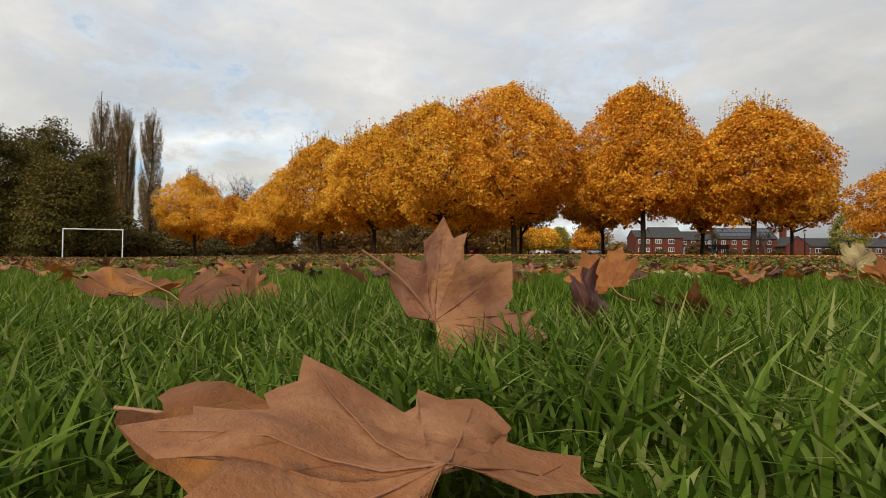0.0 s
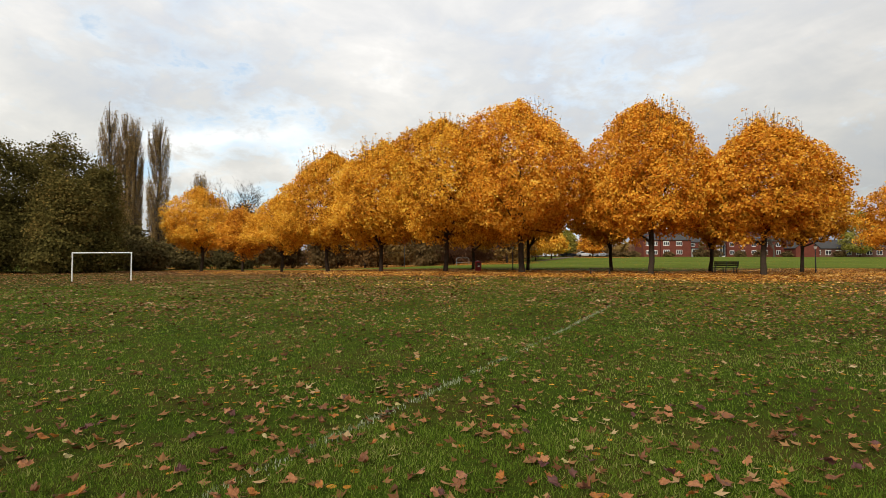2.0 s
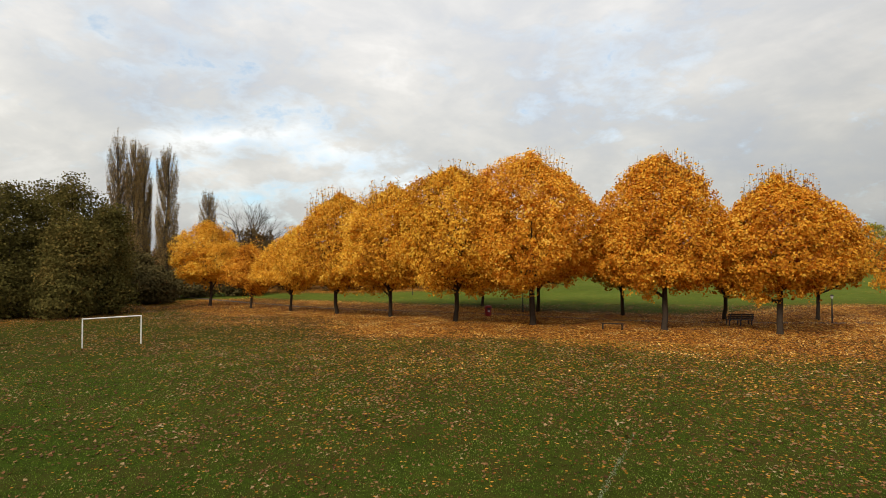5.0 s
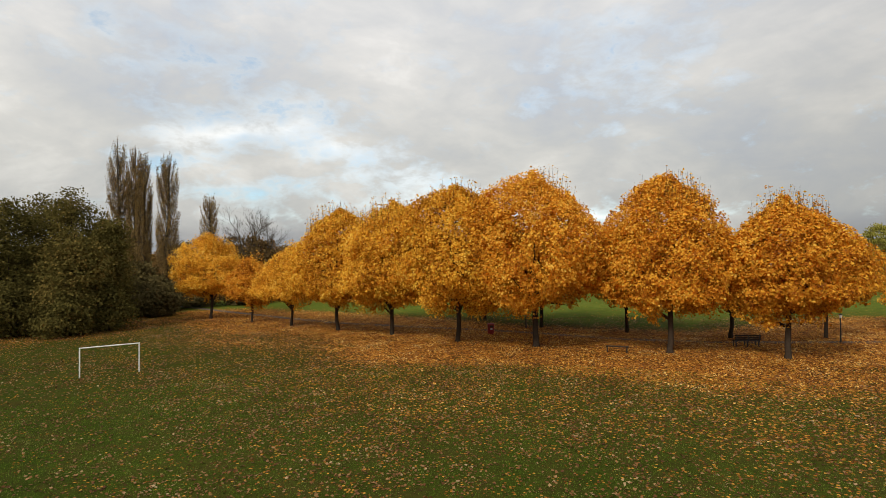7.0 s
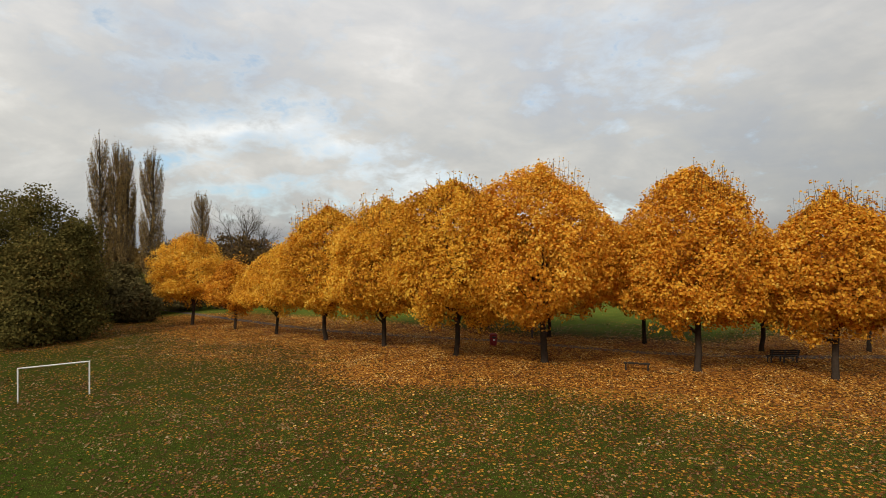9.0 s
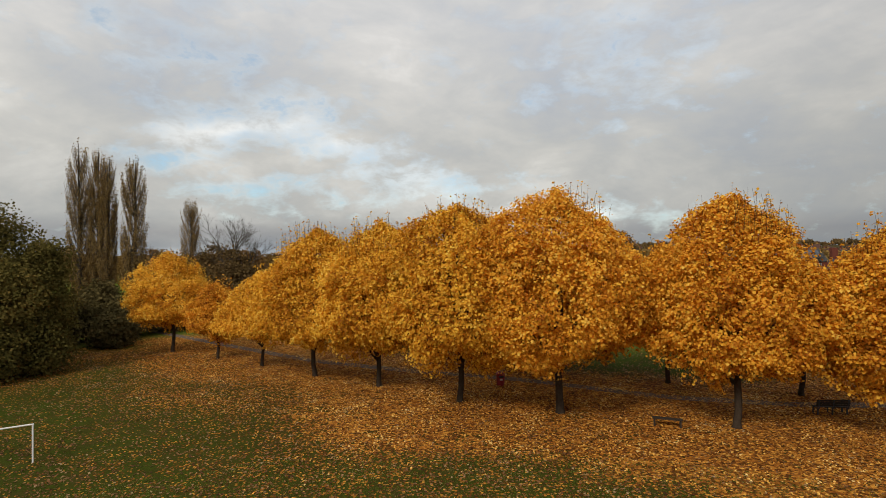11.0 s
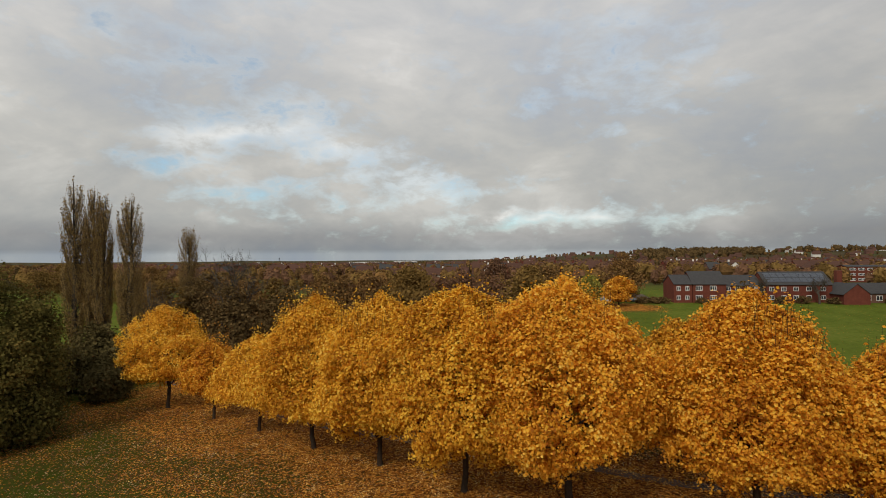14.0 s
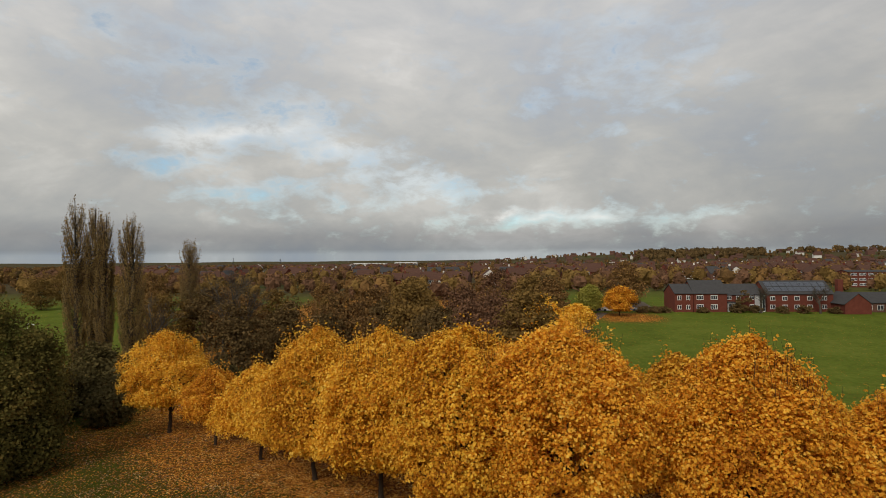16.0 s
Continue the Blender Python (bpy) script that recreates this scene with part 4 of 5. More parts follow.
def hoop_barrier(x, y, yaw, wide):
    root = tagged(new("hoop_barrier"), "grey tubular steel hoop barrier by the path", "barrier", "hoop barriers")
    a = np.linspace(0, np.pi, 9)
    arch = [(-wide / 2, 0, -0.05), (-wide / 2, 0, 0.75)] + [(-(wide / 2 - 0.25) - 0.25 * math.cos(t), 0, 0.9 + 0.25 * math.sin(t)) for t in a[1:5]]
    run = arch + [(-p, q, r) for p, q, r in arch[::-1]]
    tubes("hoop", [(run, [0.03] * len(run))], GREY_STEEL, root, 8)
    tubes("rail", [([(-wide / 2, 0, 0.45), (0, 0, 0.45), (wide / 2, 0, 0.45)], [0.02] * 3)], GREY_STEEL, root, 8)
    root.matrix_world = pose(x, y, float(ground_z(x, y)), 0, 0, yaw)
    return root


hoop_barrier(-1.6, 81.4, 14, 1.9)


def pylon(x, y, high):
    """A lattice power pylon: four legs that draw together, three pairs of arms, cross bracing."""
    root = tagged(new("pylon"), "grey lattice power pylon on the skyline", "pylon", "pylons")
    for sx in (-1, 1):
        for sy in (-1, 1):
            tubes("leg", [([(sx * 3.4, sy * 3.4, 0), (sx * 1.2, sy * 1.2, high * 0.62), (sx * 0.3, sy * 0.3, high)], [0.32, 0.28, 0.22])], ROOF_GREY, root, 5)
    for k_, z in enumerate((0.62, 0.76, 0.90)):
        w = (5.5, 7.0, 5.0)[k_]
        tubes("arm", [([(-w, 0, high * z), (0, 0, high * z + 0.8), (w, 0, high * z)], [0.15, 0.32, 0.15])], ROOF_GREY, root, 5)
    for k_ in range(5):
        z0_, z1_ = high * 0.62 * k_ / 5, high * 0.62 * (k_ + 1) / 5
        w0, w1 = 3.4 - 2.2 * k_ / 5, 3.4 - 2.2 * (k_ + 1) / 5
        for sx in (-1, 1):
            tubes("brace", [([(sx * w0, -w0, z0_), (0, -(w0 + w1) / 2, (z0_ + z1_) / 2), (-sx * w1, -w1, z1_)], [0.16] * 3)], ROOF_GREY, root, 4)
    root.location = (x, y, float(ground_z(x, y)))
    return root


pylon(-978, 1930, 36)
pylon(-925, 2240, 34)

# ---- town on the far slopes ----
def house_stock(windows):
    stock = []
    for i, (wall, roof) in enumerate([(BRICK_BROWN, ROOF_RED), (BRICK, ROOF_RED), (RENDER_PALE, ROOF_RED), (BRICK_BROWN, ROOF_GREY)]):
        h = gabled("house", -5.5, 5.5, 8, 5.0, 8.2, 0, (0, -400 - 20 * i, 0), wall, roof, ("brown brick", "red brick", "pale rendered", "brown brick")[i] + " two-storey suburban house with a tiled roof", windows, "houses of the town", 1.0)
        boxed("chimney", (3.4, 4.2, 3.6, 4.4, 6.5, 9.3), wall, h)
        stock.append(h)
    return stock


def joined_houses(spots, mat, roofs, label):
    """The houses too far off to count, walls or roofs of all in one mesh."""
    v, f = [], []
    for x, y, turn in spots:
        c, s_ = math.cos(turn), math.sin(turn)
        z = float(ground_z(x, y)) - 0.2
        if roofs:
            p = [(-5.8, -0.4, 4.8), (5.8, -0.4, 4.8), (5.8, 4, 8.2), (-5.8, 4, 8.2), (-5.8, 8.4, 4.8), (5.8, 8.4, 4.8)]
            quads = [(0, 1, 2, 3), (3, 2, 5, 4)]
        else:
            p = [(-5.5, 0, 0), (5.5, 0, 0), (5.5, 8, 0), (-5.5, 8, 0), (-5.5, 0, 5), (5.5, 0, 5), (5.5, 8, 5), (-5.5, 8, 5), (-5.5, 4, 8.1), (5.5, 4, 8.1)]
            quads = [(0, 1, 5, 4), (1, 2, 6, 5), (2, 3, 7, 6), (3, 0, 4, 7), (7, 4, 8, 10), (5, 6, 9, 11)]
            p += [(-5.5, 6, 6.55), (5.5, 2, 6.55)]
        b = len(v)
        v += [(x + c * a - s_ * d, y + s_ * a + c * d, z + h) for a, d, h in p]
        f += [tuple(b + k_ for k_ in q_) for q_ in quads]
    tagged(mesh_object("far_houses", v, f, mat), label, "houses", kind="stuff")


r = random.Random(5)
spots = []
for row in range(27):
    y = 285 * 1.066 ** row
    for i in range(46):
        x = -0.75 * y + (i + r.uniform(0.2, 0.8)) * (1.9 * y) / 46
        yy = y + r.uniform(-0.03, 0.03) * y + 0.06 * x
        if r.random() > (0.42 if y < 500 else 0.5) or (24 < x < 190 and yy < 262) or (x < -62 and yy < 330):
            continue
        spots.append((x, yy, r.choice((0, 0, 0, 90, 20, -15)) + r.uniform(-6, 6)))
spots.sort(key=lambda p: p[1])
near_stock, mid_stock = house_stock(rows_of([-3.2, 3.2], [0.9, 3.3], 1.7, 1.3)), house_stock([])
for i, (x, y, turn) in enumerate(spots[:290]):
    pool = near_stock if i < 110 else mid_stock
    m = pose(x, y, float(ground_z(x, y)) - 0.2, 0, 0, turn)
    if i < 4 or 110 <= i < 114:
        pool[i % 110].matrix_world = m
    else:
        copy_thing(pool[r.choice((0, 0, 1, 1, 2, 3))], m)
rest = [(x, y, radians(t)) for x, y, t in spots[290:]]
joined_houses(rest, ROOF_RED, True, "brown tiled roofs of the far town")
joined_houses([p for i, p in enumerate(rest) if i % 4], BRICK_BROWN, False, "brown brick walls of the far town")
joined_houses(rest[::4], RENDER_PALE, False, "pale house walls of the far town")


def hall(x, y, long, deep, high, yaw, wall, label):
    """A long low hall: walls, flat roof with a white edge, a band of windows."""
    root = tagged(new("hall"), label, "building", "large halls of the town")
    boxed("wall", (-long / 2, long / 2, 0, deep, 0, high), wall, root)
    boxed("roof", (-long / 2 - 0.5, long / 2 + 0.5, -0.5, deep + 0.5, high, high + 0.7), WINDOW_WHITE, root)
    for i in range(int(long / 6)):
        boxed("window", (-long / 2 + 1 + 6 * i, -long / 2 + 5.5 + 6 * i, -0.06, 0.05, high * 0.4, high * 0.8), PANE, root)
    root.matrix_world = pose(x, y, float(ground_z(x, y)) - 0.2, 0, 0, yaw)


hall(222, 432, 42, 14, 3.4, -8, BRICK_BROWN, "long low brick school building with a white roof edge")
hall(-280, 1180, 70, 40, 8, 4, RENDER_PALE, "white warehouse in the far town")
hall(-205, 1215, 50, 40, 9, 4, RENDER_PALE, "white warehouse in the far town")
hall(795, 1010, 36, 16, 8, -20, RENDER_PALE, "white building on the hill")


def far_trees(name, mat, x, y, high, per, leaf, seed, label):
    """Trees of the far town and hills, too many to count: lumpy crowns with loose clumps of leaves round them."""
    q = np.random.default_rng(seed)
    n = len(x)
    z = ground_z(x, y)
    base = np.stack((x, y, z + high * 0.47), 1)
    g = np.array([(a, b, c) for a in (-1, 0, 1) for b in (-1, 0, 1) for c in (-1, 0, 1) if (a, b, c) != (0, 0, 0)], dtype=float)
    at = {tuple(int(k_) for k_ in p): i for i, p in enumerate(g)}
    quads = []
    for axis in range(3):
        u, w = [k_ for k_ in range(3) if k_ != axis]
        for side in (-1, 1):
            for a in (-1, 0):
                for b in (-1, 0):
                    ring = []
                    for da, db in ((0, 0), (1, 0), (1, 1), (0, 1)):
                        p = [0, 0, 0]
                        p[axis], p[u], p[w] = side, a + da, b + db
                        ring.append(at[tuple(p)])
                    quads.append(ring)
    g /= np.linalg.norm(g, axis=1)[:, None]
    slim = q.uniform(0.8, 1.25, (n, 1, 1))
    span = np.concatenate((0.33 * slim, 0.33 * slim, 0.44 + 0 * slim), 2) * high[:, None, None]
    v = base[:, None] + g[None] * span * q.uniform(0.62, 1.0, (n, 26, 1))
    f = np.arange(n)[:, None, None] * 26 + np.array(quads)[None]
    v, f = v.reshape(-1, 3), f.reshape(-1, 4)
    way = q.normal(size=(n, per, 3))
    way /= np.linalg.norm(way, axis=2)[:, :, None]
    p = base[:, None] + way * span * q.uniform(0.75, 1.08, (n, per, 1))
    p[:, :, 2] = np.maximum(p[:, :, 2], z[:, None] + 0.3)
    size = np.repeat(high * leaf, per)
    lv, lf = leaf_quads(p.reshape(-1, 3), size, 0.2, q, face=way.reshape(-1, 3) * 0.8 + np.array((0, 0, 0.4)))
    tagged(mesh_object(name, np.concatenate((v, lv)), np.concatenate((f, lf + len(v))), mat), label, "trees", kind="stuff")


def strewn(count, seed, y0, y1, power=1.2):
    q = np.random.default_rng(seed)
    y = y0 + (y1 - y0) * q.random(count) ** power
    x = (q.random(count) * 2.2 - 1.05) * y
    keep = ~(((x > 8) & (x < 190) & (y < 225)) | ((x < -72) & (y < 235)))
    return x[keep], y[keep], q.uniform(5, 10, keep.sum())


far_trees("far_trees", WOOD_BROWN, *strewn(620, 21, 215, 620), 80, 0.11, 61, "brown autumn trees among the houses of the town")
far_trees("far_trees", WOOD_OLIVE, *strewn(620, 22, 215, 620), 80, 0.11, 62, "olive green trees among the houses of the town")
far_trees("far_trees", WOOD_RUST, *strewn(480, 23, 215, 620), 80, 0.11, 63, "reddish bare trees among the houses of the town")
far_trees("far_trees", WOOD_BROWN, *strewn(1500, 24, 480, 2000), 24, 0.17, 64, "brown trees of the far town")
far_trees("far_trees", WOOD_DARK, *strewn(2300, 25, 420, 2900), 24, 0.17, 65, "dark trees on the far slopes")
q = np.random.default_rng(66)
x, y = q.uniform(300, 560, 210), q.uniform(980, 1280, 210)
far_trees("far_trees", WOOD_DARK, x * y / 1130 * 0.94, y, q.uniform(10, 15, 210), 30, 0.17, 67, "dark wood on the crest of the hill")
for i, x in enumerate((560, 585, 640, 665, 690, 735, 760, 820, 850, 880)):
    far_trees("far_trees", WOOD_DARK, x + q.uniform(-9, 9, 7), 1090 + q.uniform(-25, 25, 7), q.uniform(8, 15, 7), 30, 0.17, 70 + i, "row of trees along the ridge")


# ---- markings, grass and fallen leaves ----
def chalk_material():
    m, k = material("worn_white_line_paint")
    pos = k.add("ShaderNodeNewGeometry").outputs["Position"]
    worn = k.math("ADD", k.math("MULTIPLY", k.noise(pos, 26.0, 4.0, 0.8), 0.75), k.math("MULTIPLY", k.noise(pos, 1.1, 3.0), 0.45))
    s_ = k.add("ShaderNodeBsdfPrincipled", {"Base Color": (0.34, 0.36, 0.26, 1), "Roughness": 0.9})
    clear = k.add("ShaderNodeBsdfTransparent")
    mixed = k.add("ShaderNodeMixShader", {0: k.ramp(worn, [(0.64, 0.0), (0.82, 0.22)]), 1: clear.outputs[0], 2: s_.outputs[0]})
    k.add("ShaderNodeOutputMaterial", {0: mixed.outputs[0]})
    return m


tagged(ribbon("pitch_line", [(-3.0, -1.5), (1.5, 9.0), (9.6, 27.8)], 0.07, chalk_material(), 0.02, 0.3), "worn white chalk line on the pitch", "line", kind="structure")

BLADES = leafy("grass_blades", [(0.032, 0.058, 0.006), (0.072, 0.126, 0.009), (0.108, 0.168, 0.014), (0.160, 0.215, 0.029), (0.33, 0.31, 0.11)], 0.32, 0.6, 0.0, 0.08)
# variant of the blade colours for the nearest lawn: deeper darks, paler straw
BLADES_NEAR = leafy("long_grass_blades", [(0.020, 0.036, 0.004), (0.058, 0.102, 0.010), (0.100, 0.160, 0.016), (0.17, 0.23, 0.042), (0.42, 0.38, 0.16)], 0.35, 0.6, 0.0, 0.08)
EYE_X, EYE_Y = 1.83, 1.37


def grass(name, near, far, density, high, wide, segments, seed, lean=0.55, mat=None):
    """Grass blades in a wedge of lawn ahead of the start, as tapered, bent strips."""
    q = np.random.default_rng(seed)
    n = int(density * 1.0 * (far * far - near * near))
    d = np.sqrt(q.uniform(near * near, far * far, n))
    a = q.uniform(-0.80, 0.80, n) - 0.06
    x, y = EYE_X + d * np.sin(a), EYE_Y + d * np.cos(a)
    z = ground_z(x, y)
    tuft = 0.75 + 0.5 * np.sin(x * 9.1 + 2) * np.sin(y * 7.7 + 1) * 0.6
    h = high * q.uniform(0.45, 1.25, n) * tuft
    h *= 1 - 0.72 * (np.hypot((x - 1.81) / 0.14, (y - 1.530) / 0.115) < 1)
    turn = q.uniform(0, 2 * np.pi, n)
    bend = np.abs(q.normal(size=n)) * lean + 0.15
    dx, dy = np.cos(turn), np.sin(turn)
    w = wide * q.uniform(0.6, 1.3, n)
    side = q.uniform(0, 2 * np.pi, n)
    sx, sy = np.cos(side), np.sin(side)
    rows = []
    for i in range(segments + 1):
        t = i / segments
        out = h * bend * t ** 1.8
        up = h * (t - 0.28 * bend * t * t)
        ww = w * (1 - t ** 1.6) * 0.5 + 0.0002
        c = np.stack((x + dx * out, y + dy * out, z + np.maximum(up, 0.004 * t) - 0.004 * (1 - t)), 1)
        s_ = np.stack((sx * ww, sy * ww, 0 * ww), 1)
        rows += [c - s_, c + s_]
    v = np.stack(rows, 1).reshape(-1, 3)
    m = 2 * (segments + 1)
    base = np.arange(n)[:, None] * m
    f = np.concatenate([base + np.array((2 * i, 2 * i + 1, 2 * i + 3, 2 * i + 2)) for i in range(segments)], 0)
    tagged(mesh_object(name, v, f, mat or BLADES), "damp green blades of lawn grass", "grass", kind="stuff")


grass("grass", 0.05, 0.80, 22000, 0.064, 0.0040, 4, 31, 0.9, BLADES_NEAR)
grass("grass", 0.80, 2.4, 8500, 0.062, 0.0050, 2, 32)
grass("grass", 2.4, 5.5, 2300, 0.058, 0.0080, 1, 33)
grass("grass", 5.5, 13.0, 480, 0.054, 0.014, 1, 34)
grass("grass", 13.0, 36.0, 170, 0.055, 0.026, 1, 35)

CHALK = leafy("chalked_grass_blades", [(0.16, 0.19, 0.09), (0.26, 0.29, 0.18), (0.36, 0.38, 0.28)], 0.1, 0.8, 0.0, 0.1)


def chalked_blades():
    """Short blades along the pitch line, whitened by the marking chalk, with worn gaps."""
    q = np.random.default_rng(52)
    n = 3400
    y = 2.5 + 17 * q.random(n) ** 1.5
    x = 1.5 + (y - 9.0) * 0.429 + q.normal(size=n) * 0.045
    worn = np.sin(y * 2.3) * np.sin(y * 5.9 + 1) + 0.7 * np.sin(y * 0.8 + 2)
    keep = q.random(n) < np.clip(0.45 + 0.5 * worn, 0.04, 1)
    x, y = x[keep], y[keep]
    n = len(x)
    h, a = q.uniform(0.02, 0.05, n), q.uniform(0, 6.28, n)
    w = 0.0032 + 0.0003 * y
    c = np.stack((x, y, ground_z(x, y)), 1)
    s_ = np.stack((np.cos(a) * w, np.sin(a) * w, 0 * w), 1)
    tip = c + np.stack((np.sin(a) * h * 0.5, np.cos(a) * h * 0.5, h), 1)
    v = np.stack((c - s_, c + s_, tip), 1).reshape(-1, 3)
    tagged(mesh_object("chalked_grass", v, np.arange(3 * n).reshape(n, 3), CHALK), "grass blades whitened by pitch marking chalk", "grass", kind="stuff")


chalked_blades()

HALF_LEAF = [(0.0, 1.0), (0.09, 0.84), (0.21, 0.82), (0.25, 0.72), (0.29, 0.62), (0.39, 0.68), (0.46, 0.77), (0.54, 0.68), (0.72, 0.68), (0.67, 0.53), (0.70, 0.42), (0.60, 0.36),
             (0.52, 0.28), (0.60, 0.22), (0.72, 0.12), (0.64, 0.02), (0.58, -0.10), (0.40, -0.10), (0.20, -0.16), (0.05, -0.03)]
OUTLINE = np.array(HALF_LEAF + [(-a, b) for a, b in HALF_LEAF[:0:-1]])
LOBES = [(0.0, 0.93), (0.66, 0.63), (-0.66, 0.63), (0.68, 0.10), (-0.68, 0.10)]


def leaf_colour(name, a, b, stain=(0.10, 0.042, 0.036)):
    """A dry leaf: two browns in blotches, purple-brown stains, darker specks, fine grain."""
    m, k = material(name)
    pos = k.add("ShaderNodeTexCoord").outputs["Object"]
    own = k.add("ShaderNodeObjectInfo").outputs["Random"]
    shift = k.math("MULTIPLY", k.math("SUBTRACT", own, 0.5), 0.3)
    at = k.vmath("ADD", pos, (0.1, 0.2, 0.3))
    blot = k.noise(at, 34.0, 6.0, 0.7)
    col = k.mix(k.ramp(k.math("ADD", blot, shift), [(0.36, 0.0), (0.62, 1.0)]), a, b)
    col = k.mix(k.ramp(k.math("ADD", k.noise(at, 17.0, 5.0, 0.7), shift), [(0.52, 0.0), (0.68, 0.75)]), col, stain)
    speck = k.ramp(k.noise(pos, 420.0, 3.0, 0.7), [(0.62, 0.0), (0.74, 0.6)])
    col = k.mix(speck, col, tuple(0.4 * c for c in a))
    s_ = k.add("ShaderNodeBsdfPrincipled", {"Base Color": col, "Roughness": 0.5, "Specular IOR Level": 0.3})
    grain = k.math("ADD", k.noise(pos, 260.0, 4.0, 0.7), k.math("MULTIPLY", blot, 3.0))
    b_ = k.add("ShaderNodeBump", {"Strength": 0.6, "Distance": 0.002, "Height": grain})
    k.put(s_.inputs["Normal"], b_.outputs[0])
    t = k.add("ShaderNodeBsdfTranslucent", {"Color": col})
    mixed = k.add("ShaderNodeMixShader", {0: 0.25, 1: s_.outputs[0], 2: t.outputs[0]})
    k.add("ShaderNodeOutputMaterial", {0: mixed.outputs[0]})
    return m


LEAF_TAN = leaf_colour("tan_leaf", (0.29, 0.112, 0.038), (0.45, 0.210, 0.090), (0.19, 0.072, 0.045))
LEAF_ORANGE = leaf_colour("orange_leaf", (0.25, 0.080, 0.014), (0.44, 0.175, 0.032), (0.15, 0.05, 0.02))
LEAF_PURPLE = leaf_colour("purple_brown_leaf", (0.08, 0.028, 0.024), (0.14, 0.052, 0.036))
LEAF_PALE = leaf_colour("pale_yellow_leaf", (0.42, 0.34, 0.13), (0.50, 0.42, 0.21), (0.26, 0.16, 0.06))
LEAF_BROWN = leaf_colour("brown_leaf", (0.14, 0.052, 0.018), (0.25, 0.105, 0.038))
VEIN = plain("leaf_vein", (0.22, 0.088, 0.036), (0.30, 0.135, 0.06), 40.0, 0.6)
STEM = plain("leaf_stem", (0.28, 0.12, 0.06), (0.36, 0.18, 0.09), 40.0, 0.5)
LEAF_KINDS = [(LEAF_TAN, "dry tan maple leaf curled on the grass"), (LEAF_ORANGE, "orange-brown maple leaf on the grass"), (LEAF_PURPLE, "dark purple-brown maple leaf on the grass"),
              (LEAF_PALE, "small pale yellow leaf on the grass"), (LEAF_BROWN, "dull brown maple leaf on the grass")]


def leaf_lift(x, y, curl, fold, wave, phase):
    r2 = x * x + y * y
    return curl * r2 + fold * np.abs(x) + wave * np.sin(4.2 * x + phase) * np.cos(3.6 * y + 1.7 * phase) + 0.35 * wave * np.sin(9 * x - 7 * y + phase) + 0.18 * wave * np.sin(17 * x + 13 * y + 2 * phase)


def fallen_leaf(kind, size, curl, fold, wave, phase, rings=3, veins=False, stem_way=(0.0, -1.0), blunt=0, stalked=True):
    """A maple leaf with five lobes, curled and folded, with its stem; the lobes meet at the origin."""
    mat, label = LEAF_KINDS[kind]
    scales = np.linspace(0, 1, rings + 1)[1:]
    n = len(OUTLINE)
    ragged = OUTLINE * (1 + 0.05 * np.sin(np.arange(n) * 2.3 + phase)[:, None])
    ragged = ragged * np.where(ragged[:, :1] > 0, 1.0, 0.92)
    for _ in range(blunt):
        ragged = 0.5 * ragged + 0.25 * (np.roll(ragged, 1, 0) + np.roll(ragged, -1, 0))
    xy = np.concatenate([[(0.0, 0.0)]] + [ragged * s_ for s_ in scales])
    z = leaf_lift(xy[:, 0], xy[:, 1], curl, fold, wave, phase)
    v = np.column_stack((xy, z)) * size * 0.62
    tris = []
    for i in range(n):
        j = (i + 1) % n
        tris.append((0, 1 + j, 1 + i))
        for q in range(rings - 1):
            a, b = 1 + q * n, 1 + (q + 1) * n
            tris += [(a + i, a + j, b + j), (a + i, b + j, b + i)]
    root = tagged(mesh_object("fallen_leaf", v, np.array(tris)[:, ::1], mat, smooth=True), label, "leaf", "fallen leaves")
    t = np.linspace(0, 1, 6)
    sx, sy = stem_way
    stem = np.column_stack((0.85 * t * sx + 0.08 * np.sin(3.0 * t) * sy, 0.85 * t * sy - 0.08 * np.sin(3.0 * t) * sx, 0.05 + 0.16 * t * t)) * size * 0.62
    stem[0] = (0, 0, 0)
    if stalked:
        tubes("stem", [(stem, np.linspace(0.006, 0.009, 6) * size)], STEM, root, 6)
    if veins:
        for lx, ly in [(0.88 * a, 0.88 * b) for a, b in LOBES]:
            p = np.column_stack((lx * t, ly * t))
            lift = leaf_lift(p[:, 0], p[:, 1], curl, fold, wave, phase) + 0.003
            tubes("vein", [(np.column_stack((p, lift)) * size * 0.62, np.linspace(0.0036, 0.0010, 6) * size)], VEIN, root, 5)
            for u in (0.35, 0.55, 0.75):
                for sgn in (1, -1):
                    d = np.array((lx, ly)) / math.hypot(lx, ly)
                    e = np.array((d[0] * 0.75 - sgn * d[1] * 0.66, d[1] * 0.75 + sgn * d[0] * 0.66)) * 0.20 * (1.1 - u)
                    tt = np.linspace(0, 1, 4)[:, None]
                    p = np.array((lx, ly)) * u + e * tt
                    lift = leaf_lift(p[:, 0], p[:, 1], curl, fold, wave, phase) + 0.002
                    tubes("vein", [(np.column_stack((p, lift)) * size * 0.62, np.linspace(0.0007, 0.0004, 4) * size)], VEIN, root, 4)
    return root


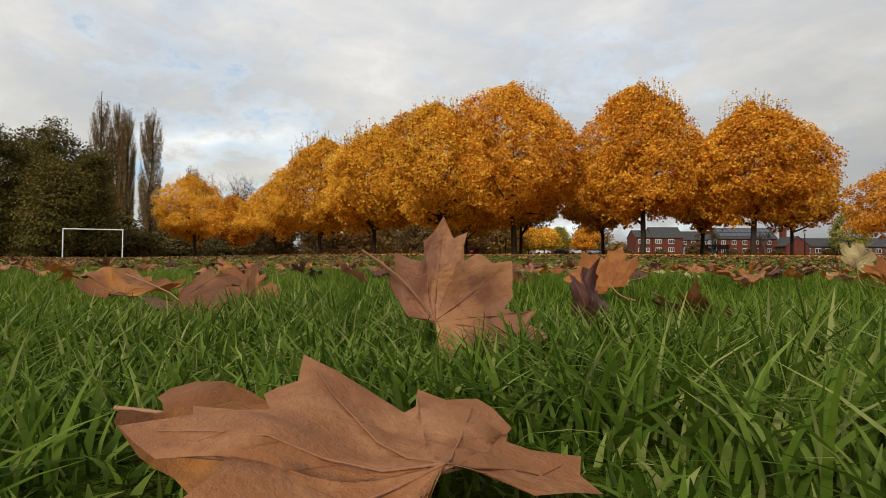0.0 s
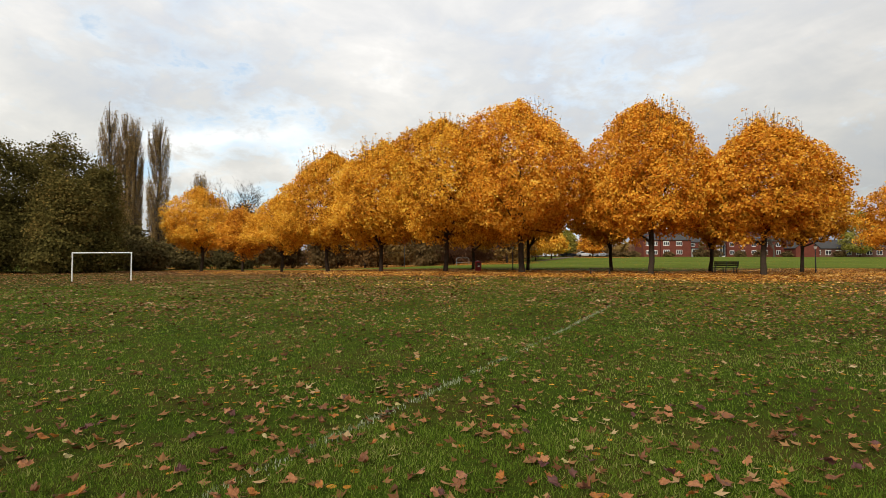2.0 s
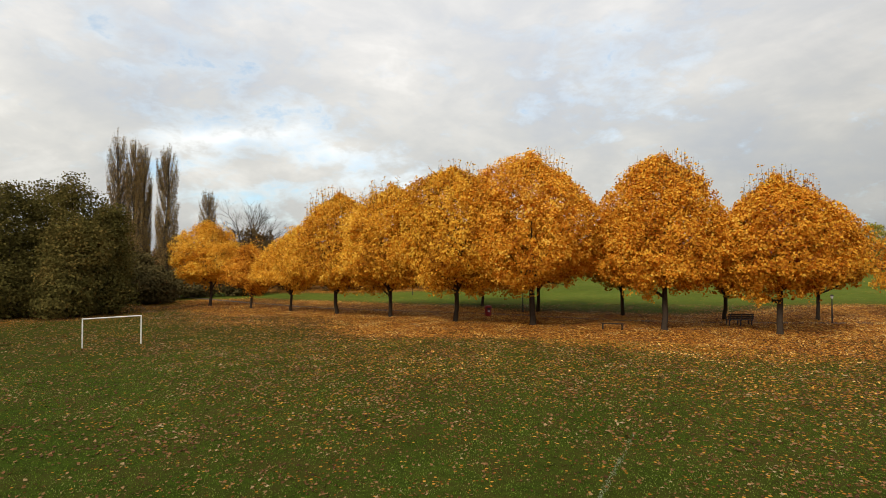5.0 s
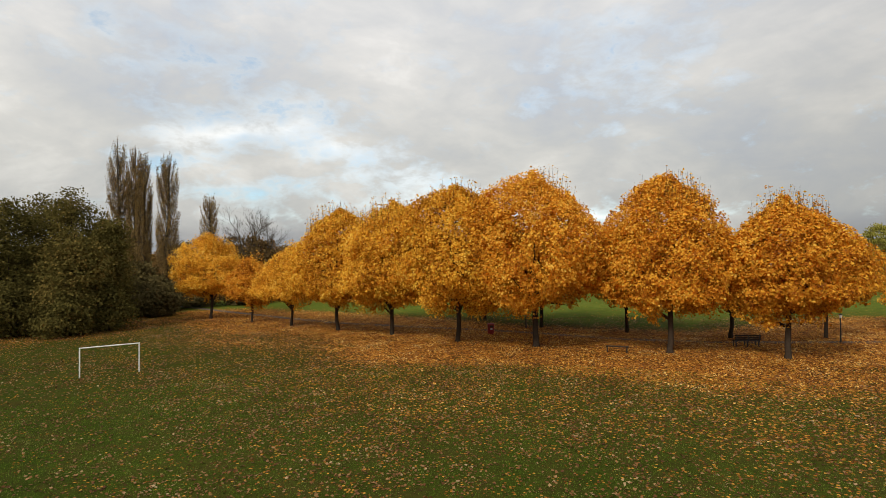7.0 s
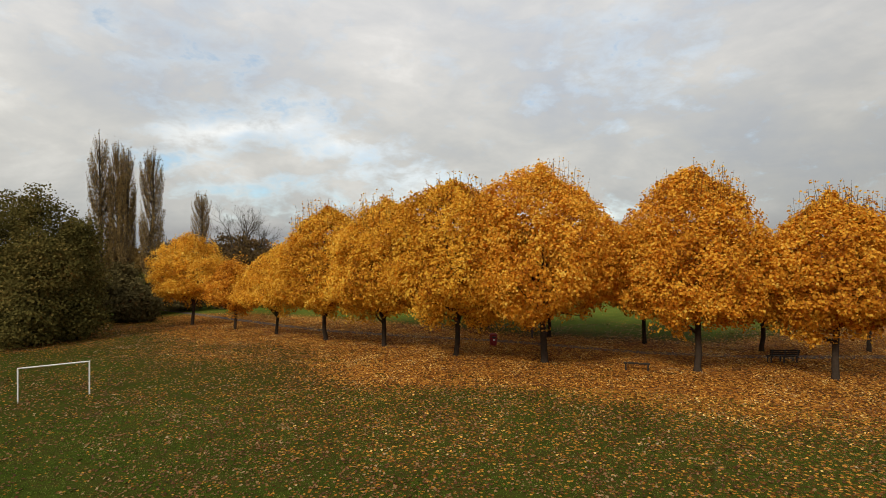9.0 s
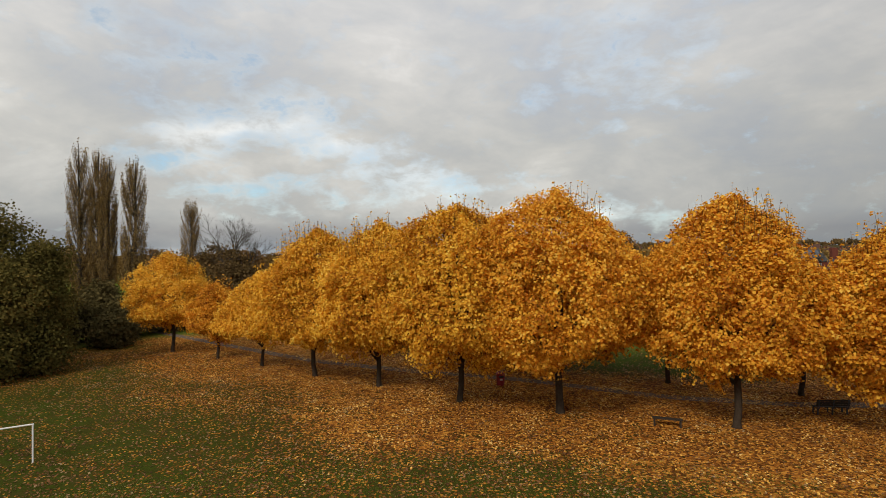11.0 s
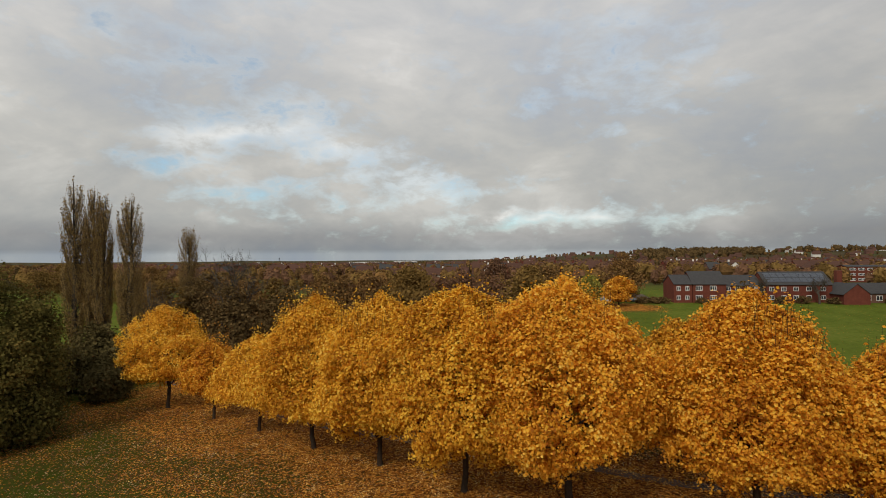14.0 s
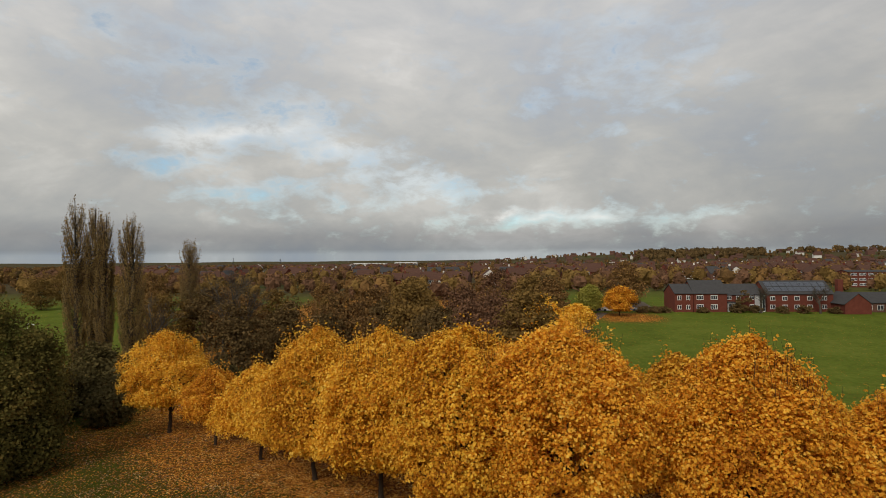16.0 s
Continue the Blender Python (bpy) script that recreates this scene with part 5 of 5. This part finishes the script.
# leaves close to the start: kind, size, place, tilt, turn, lift over the soil
CLOSE = [(1, 0.14, 2.045, 2.26, 32, -24, 10, 0.055), (1, 0.15, 1.37, 2.05, 12, 4, 25, 0.045), (0, 0.13, 1.50, 2.16, 40, -12, 75, 0.026), (1, 0.13, 2.60, 3.05, 8, 6, 20, 0.05),
         (3, 0.10, 2.60, 2.52, 70, 15, 10, 0.085), (2, 0.12, 1.93, 1.90, 60, 70, 20, 0.028), (4, 0.11, 2.06, 1.93, 35, 20, 100, 0.022)]
for i, (kind, size, x, y, rx, ry, rz, lift) in enumerate(CLOSE):
    o = fallen_leaf(kind, size, 0.10, 0.10, 0.11, 0.7 * i + 1.8, 5, True)
    o.matrix_world = pose(x, y, float(ground_z(x, y)) + lift, rx, ry, rz)


def lying(o, place, across, along):
    """Lay a leaf with its lobes' meeting point at place, its middle lobe along one way and its right side across."""
    y_ = Vector(along).normalized()
    x_ = (Vector(across) - y_ * y_.dot(Vector(across))).normalized()
    z_ = x_.cross(y_)
    o.matrix_world = Matrix(((x_.x, y_.x, z_.x, place[0]), (x_.y, y_.y, z_.y, place[1]), (x_.z, y_.z, z_.z, place[2]), (0, 0, 0, 1)))


lying(fallen_leaf(0, 0.160, 0.0, -0.16, 0.055, 0.9, 12, True, stalked=False), (1.825, 1.514, -0.380), (0.75, 0.62, -0.10), (-0.64, 0.745, 0.16))
lying(fallen_leaf(1, 0.125, -0.10, 0.10, 0.08, 2.3, 9, True, (-0.95, 0.1), 1), (1.748, 1.602, -0.392), (0.918, 0.157, -0.366), (0.099, -0.980, -0.170))
lying(fallen_leaf(0, 0.150, 0.08, 0.06, 0.09, 0.4, 9, True, (-0.98, -0.2), 0), (1.798, 1.804, -0.372), (0.645, -0.101, -0.757), (0.718, 0.419, 0.556))

stock = []
for i in range(12):
    kind = (0, 1, 4, 0, 2, 1, 0, 3, 4, 1, 0, 2)[i]
    q = random.Random(60 + i)
    stock.append(fallen_leaf(kind, 0.085 if kind == 3 else q.uniform(0.115, 0.155), q.uniform(-0.2, 0.55), q.uniform(-0.25, 0.45), q.uniform(0.10, 0.22), q.uniform(0, 6), 3))
q = random.Random(77)
count = 0
while count < 290:
    d = 0.75 + 5.85 * q.random() ** 0.68
    a = q.uniform(-0.78, 0.78) - 0.06
    x, y = EYE_X + d * math.sin(a), EYE_Y + d * math.cos(a)
    if d < 1.2 and q.random() < 0.6:
        continue
    m = pose(x, y, float(ground_z(x, y)) + q.uniform(0.018, 0.03) + 0.025 * min(1.0, d / 1.6), q.gauss(0, 17), q.gauss(0, 17), q.uniform(0, 360))
    if count < 12:
        o = stock[count]
        o.matrix_world = m
    else:
        o = copy_thing(stock[q.randrange(12)], m)
    k_ = q.uniform(0.68, 1.08)
    o.scale = (k_, k_ * q.uniform(0.85, 1.1), k_)
    count += 1

LITTER = leafy("leaf_litter", [(0.09, 0.030, 0.008), (0.21, 0.074, 0.013), (0.38, 0.148, 0.021), (0.57, 0.27, 0.036), (0.72, 0.42, 0.085), (0.80, 0.62, 0.25)], 0.12, 0.6, 0.0, 0.12)
LITTER_FIELD = leafy("leaf_litter_on_the_pitch", [(0.045, 0.020, 0.009), (0.095, 0.040, 0.015), (0.150, 0.068, 0.024), (0.205, 0.100, 0.038), (0.265, 0.145, 0.060), (0.38, 0.28, 0.15)], 0.12, 0.6, 0.0, 0.08)


def litter(mat, label, seed, n, small, large, share, west=0.0, lift=(0.012, 0.05)):
    """Fallen leaves past the nearest ones, thick under the maples and thin out on the pitch."""
    q = np.random.default_rng(seed)
    x, y = q.uniform(-46, 48, n), q.uniform(4, 74, n)
    dens = litter_density(x, y)
    patchy = (0.25 + 1.5 * value_noise(x, y, 0.55, seed)) * (0.35 + 1.3 * value_noise(x, y, 2.6, seed + 1))
    ahead = np.abs(x - 1.0) < (y + 4) * 0.95
    far_enough = np.hypot(x - EYE_X, y - EYE_Y) > 3.4
    bare = 1 - west * smooth_step(-12, -34, x)
    keep = (q.random(n) < share(dens, y) * patchy * bare) & ahead & far_enough
    x, y = x[keep], y[keep]
    c = np.stack((x, y, ground_z(x, y) + q.uniform(*lift, len(x))), 1)
    n = len(x)
    size = q.uniform(small, large, n)[:, None]
    a = q.uniform(0, 2 * np.pi, n)
    nrm = np.stack((q.normal(size=n) * 0.33, q.normal(size=n) * 0.33, np.ones(n)), 1)
    nrm /= np.linalg.norm(nrm, axis=1)[:, None]
    d = np.stack((np.cos(a), np.sin(a), np.zeros(n)), 1)
    d -= nrm * (d * nrm).sum(1)[:, None]
    s_ = np.cross(nrm, d)
    # five lobes: tip, notch, side lobe, notch, stem end, notch, side lobe, notch
    plan = [(0.62, 0.0, 0.06), (0.16, 0.20, -0.02), (0.30, 0.52, 0.08), (-0.06, 0.24, 0.0), (-0.40, 0.0, 0.03), (-0.06, -0.24, 0.0), (0.30, -0.52, 0.08), (0.16, -0.20, -0.02)]
    v = np.stack([c + d * size * u + s_ * size * w + nrm * size * h for u, w, h in plan], 1).reshape(-1, 3)
    base = np.arange(n)[:, None] * 8
    near = np.hypot(x - EYE_X, y - EYE_Y) < 18
    f = np.concatenate([base[near] + np.array(t) for t in ((0, 1, 4, 7), (1, 2, 3, 4), (7, 4, 5, 6))] + [base[~near] + np.array((0, 2, 4, 6))], 0)
    tagged(mesh_object("leaf_litter", v, f, mat), label, "leaves", kind="stuff")


litter(LITTER, "gold and brown maple leaves lying thick under the trees", 41, 480000, 0.075, 0.13, lambda d, y: 0.8 * np.clip((d - 0.32) / 0.6, 0, 1) ** 1.2, 0.85)
litter(LITTER_FIELD, "dull brown and tan maple leaves strewn over the pitch", 43, 420000, 0.068, 0.14, lambda d, y: np.clip(0.24 + 0.08 * (1 - smooth_step(8, 24, y)) + 0.8 * d * (1 - d), 0, 1) * (y < 62), 0.2, (0.006, 0.034))
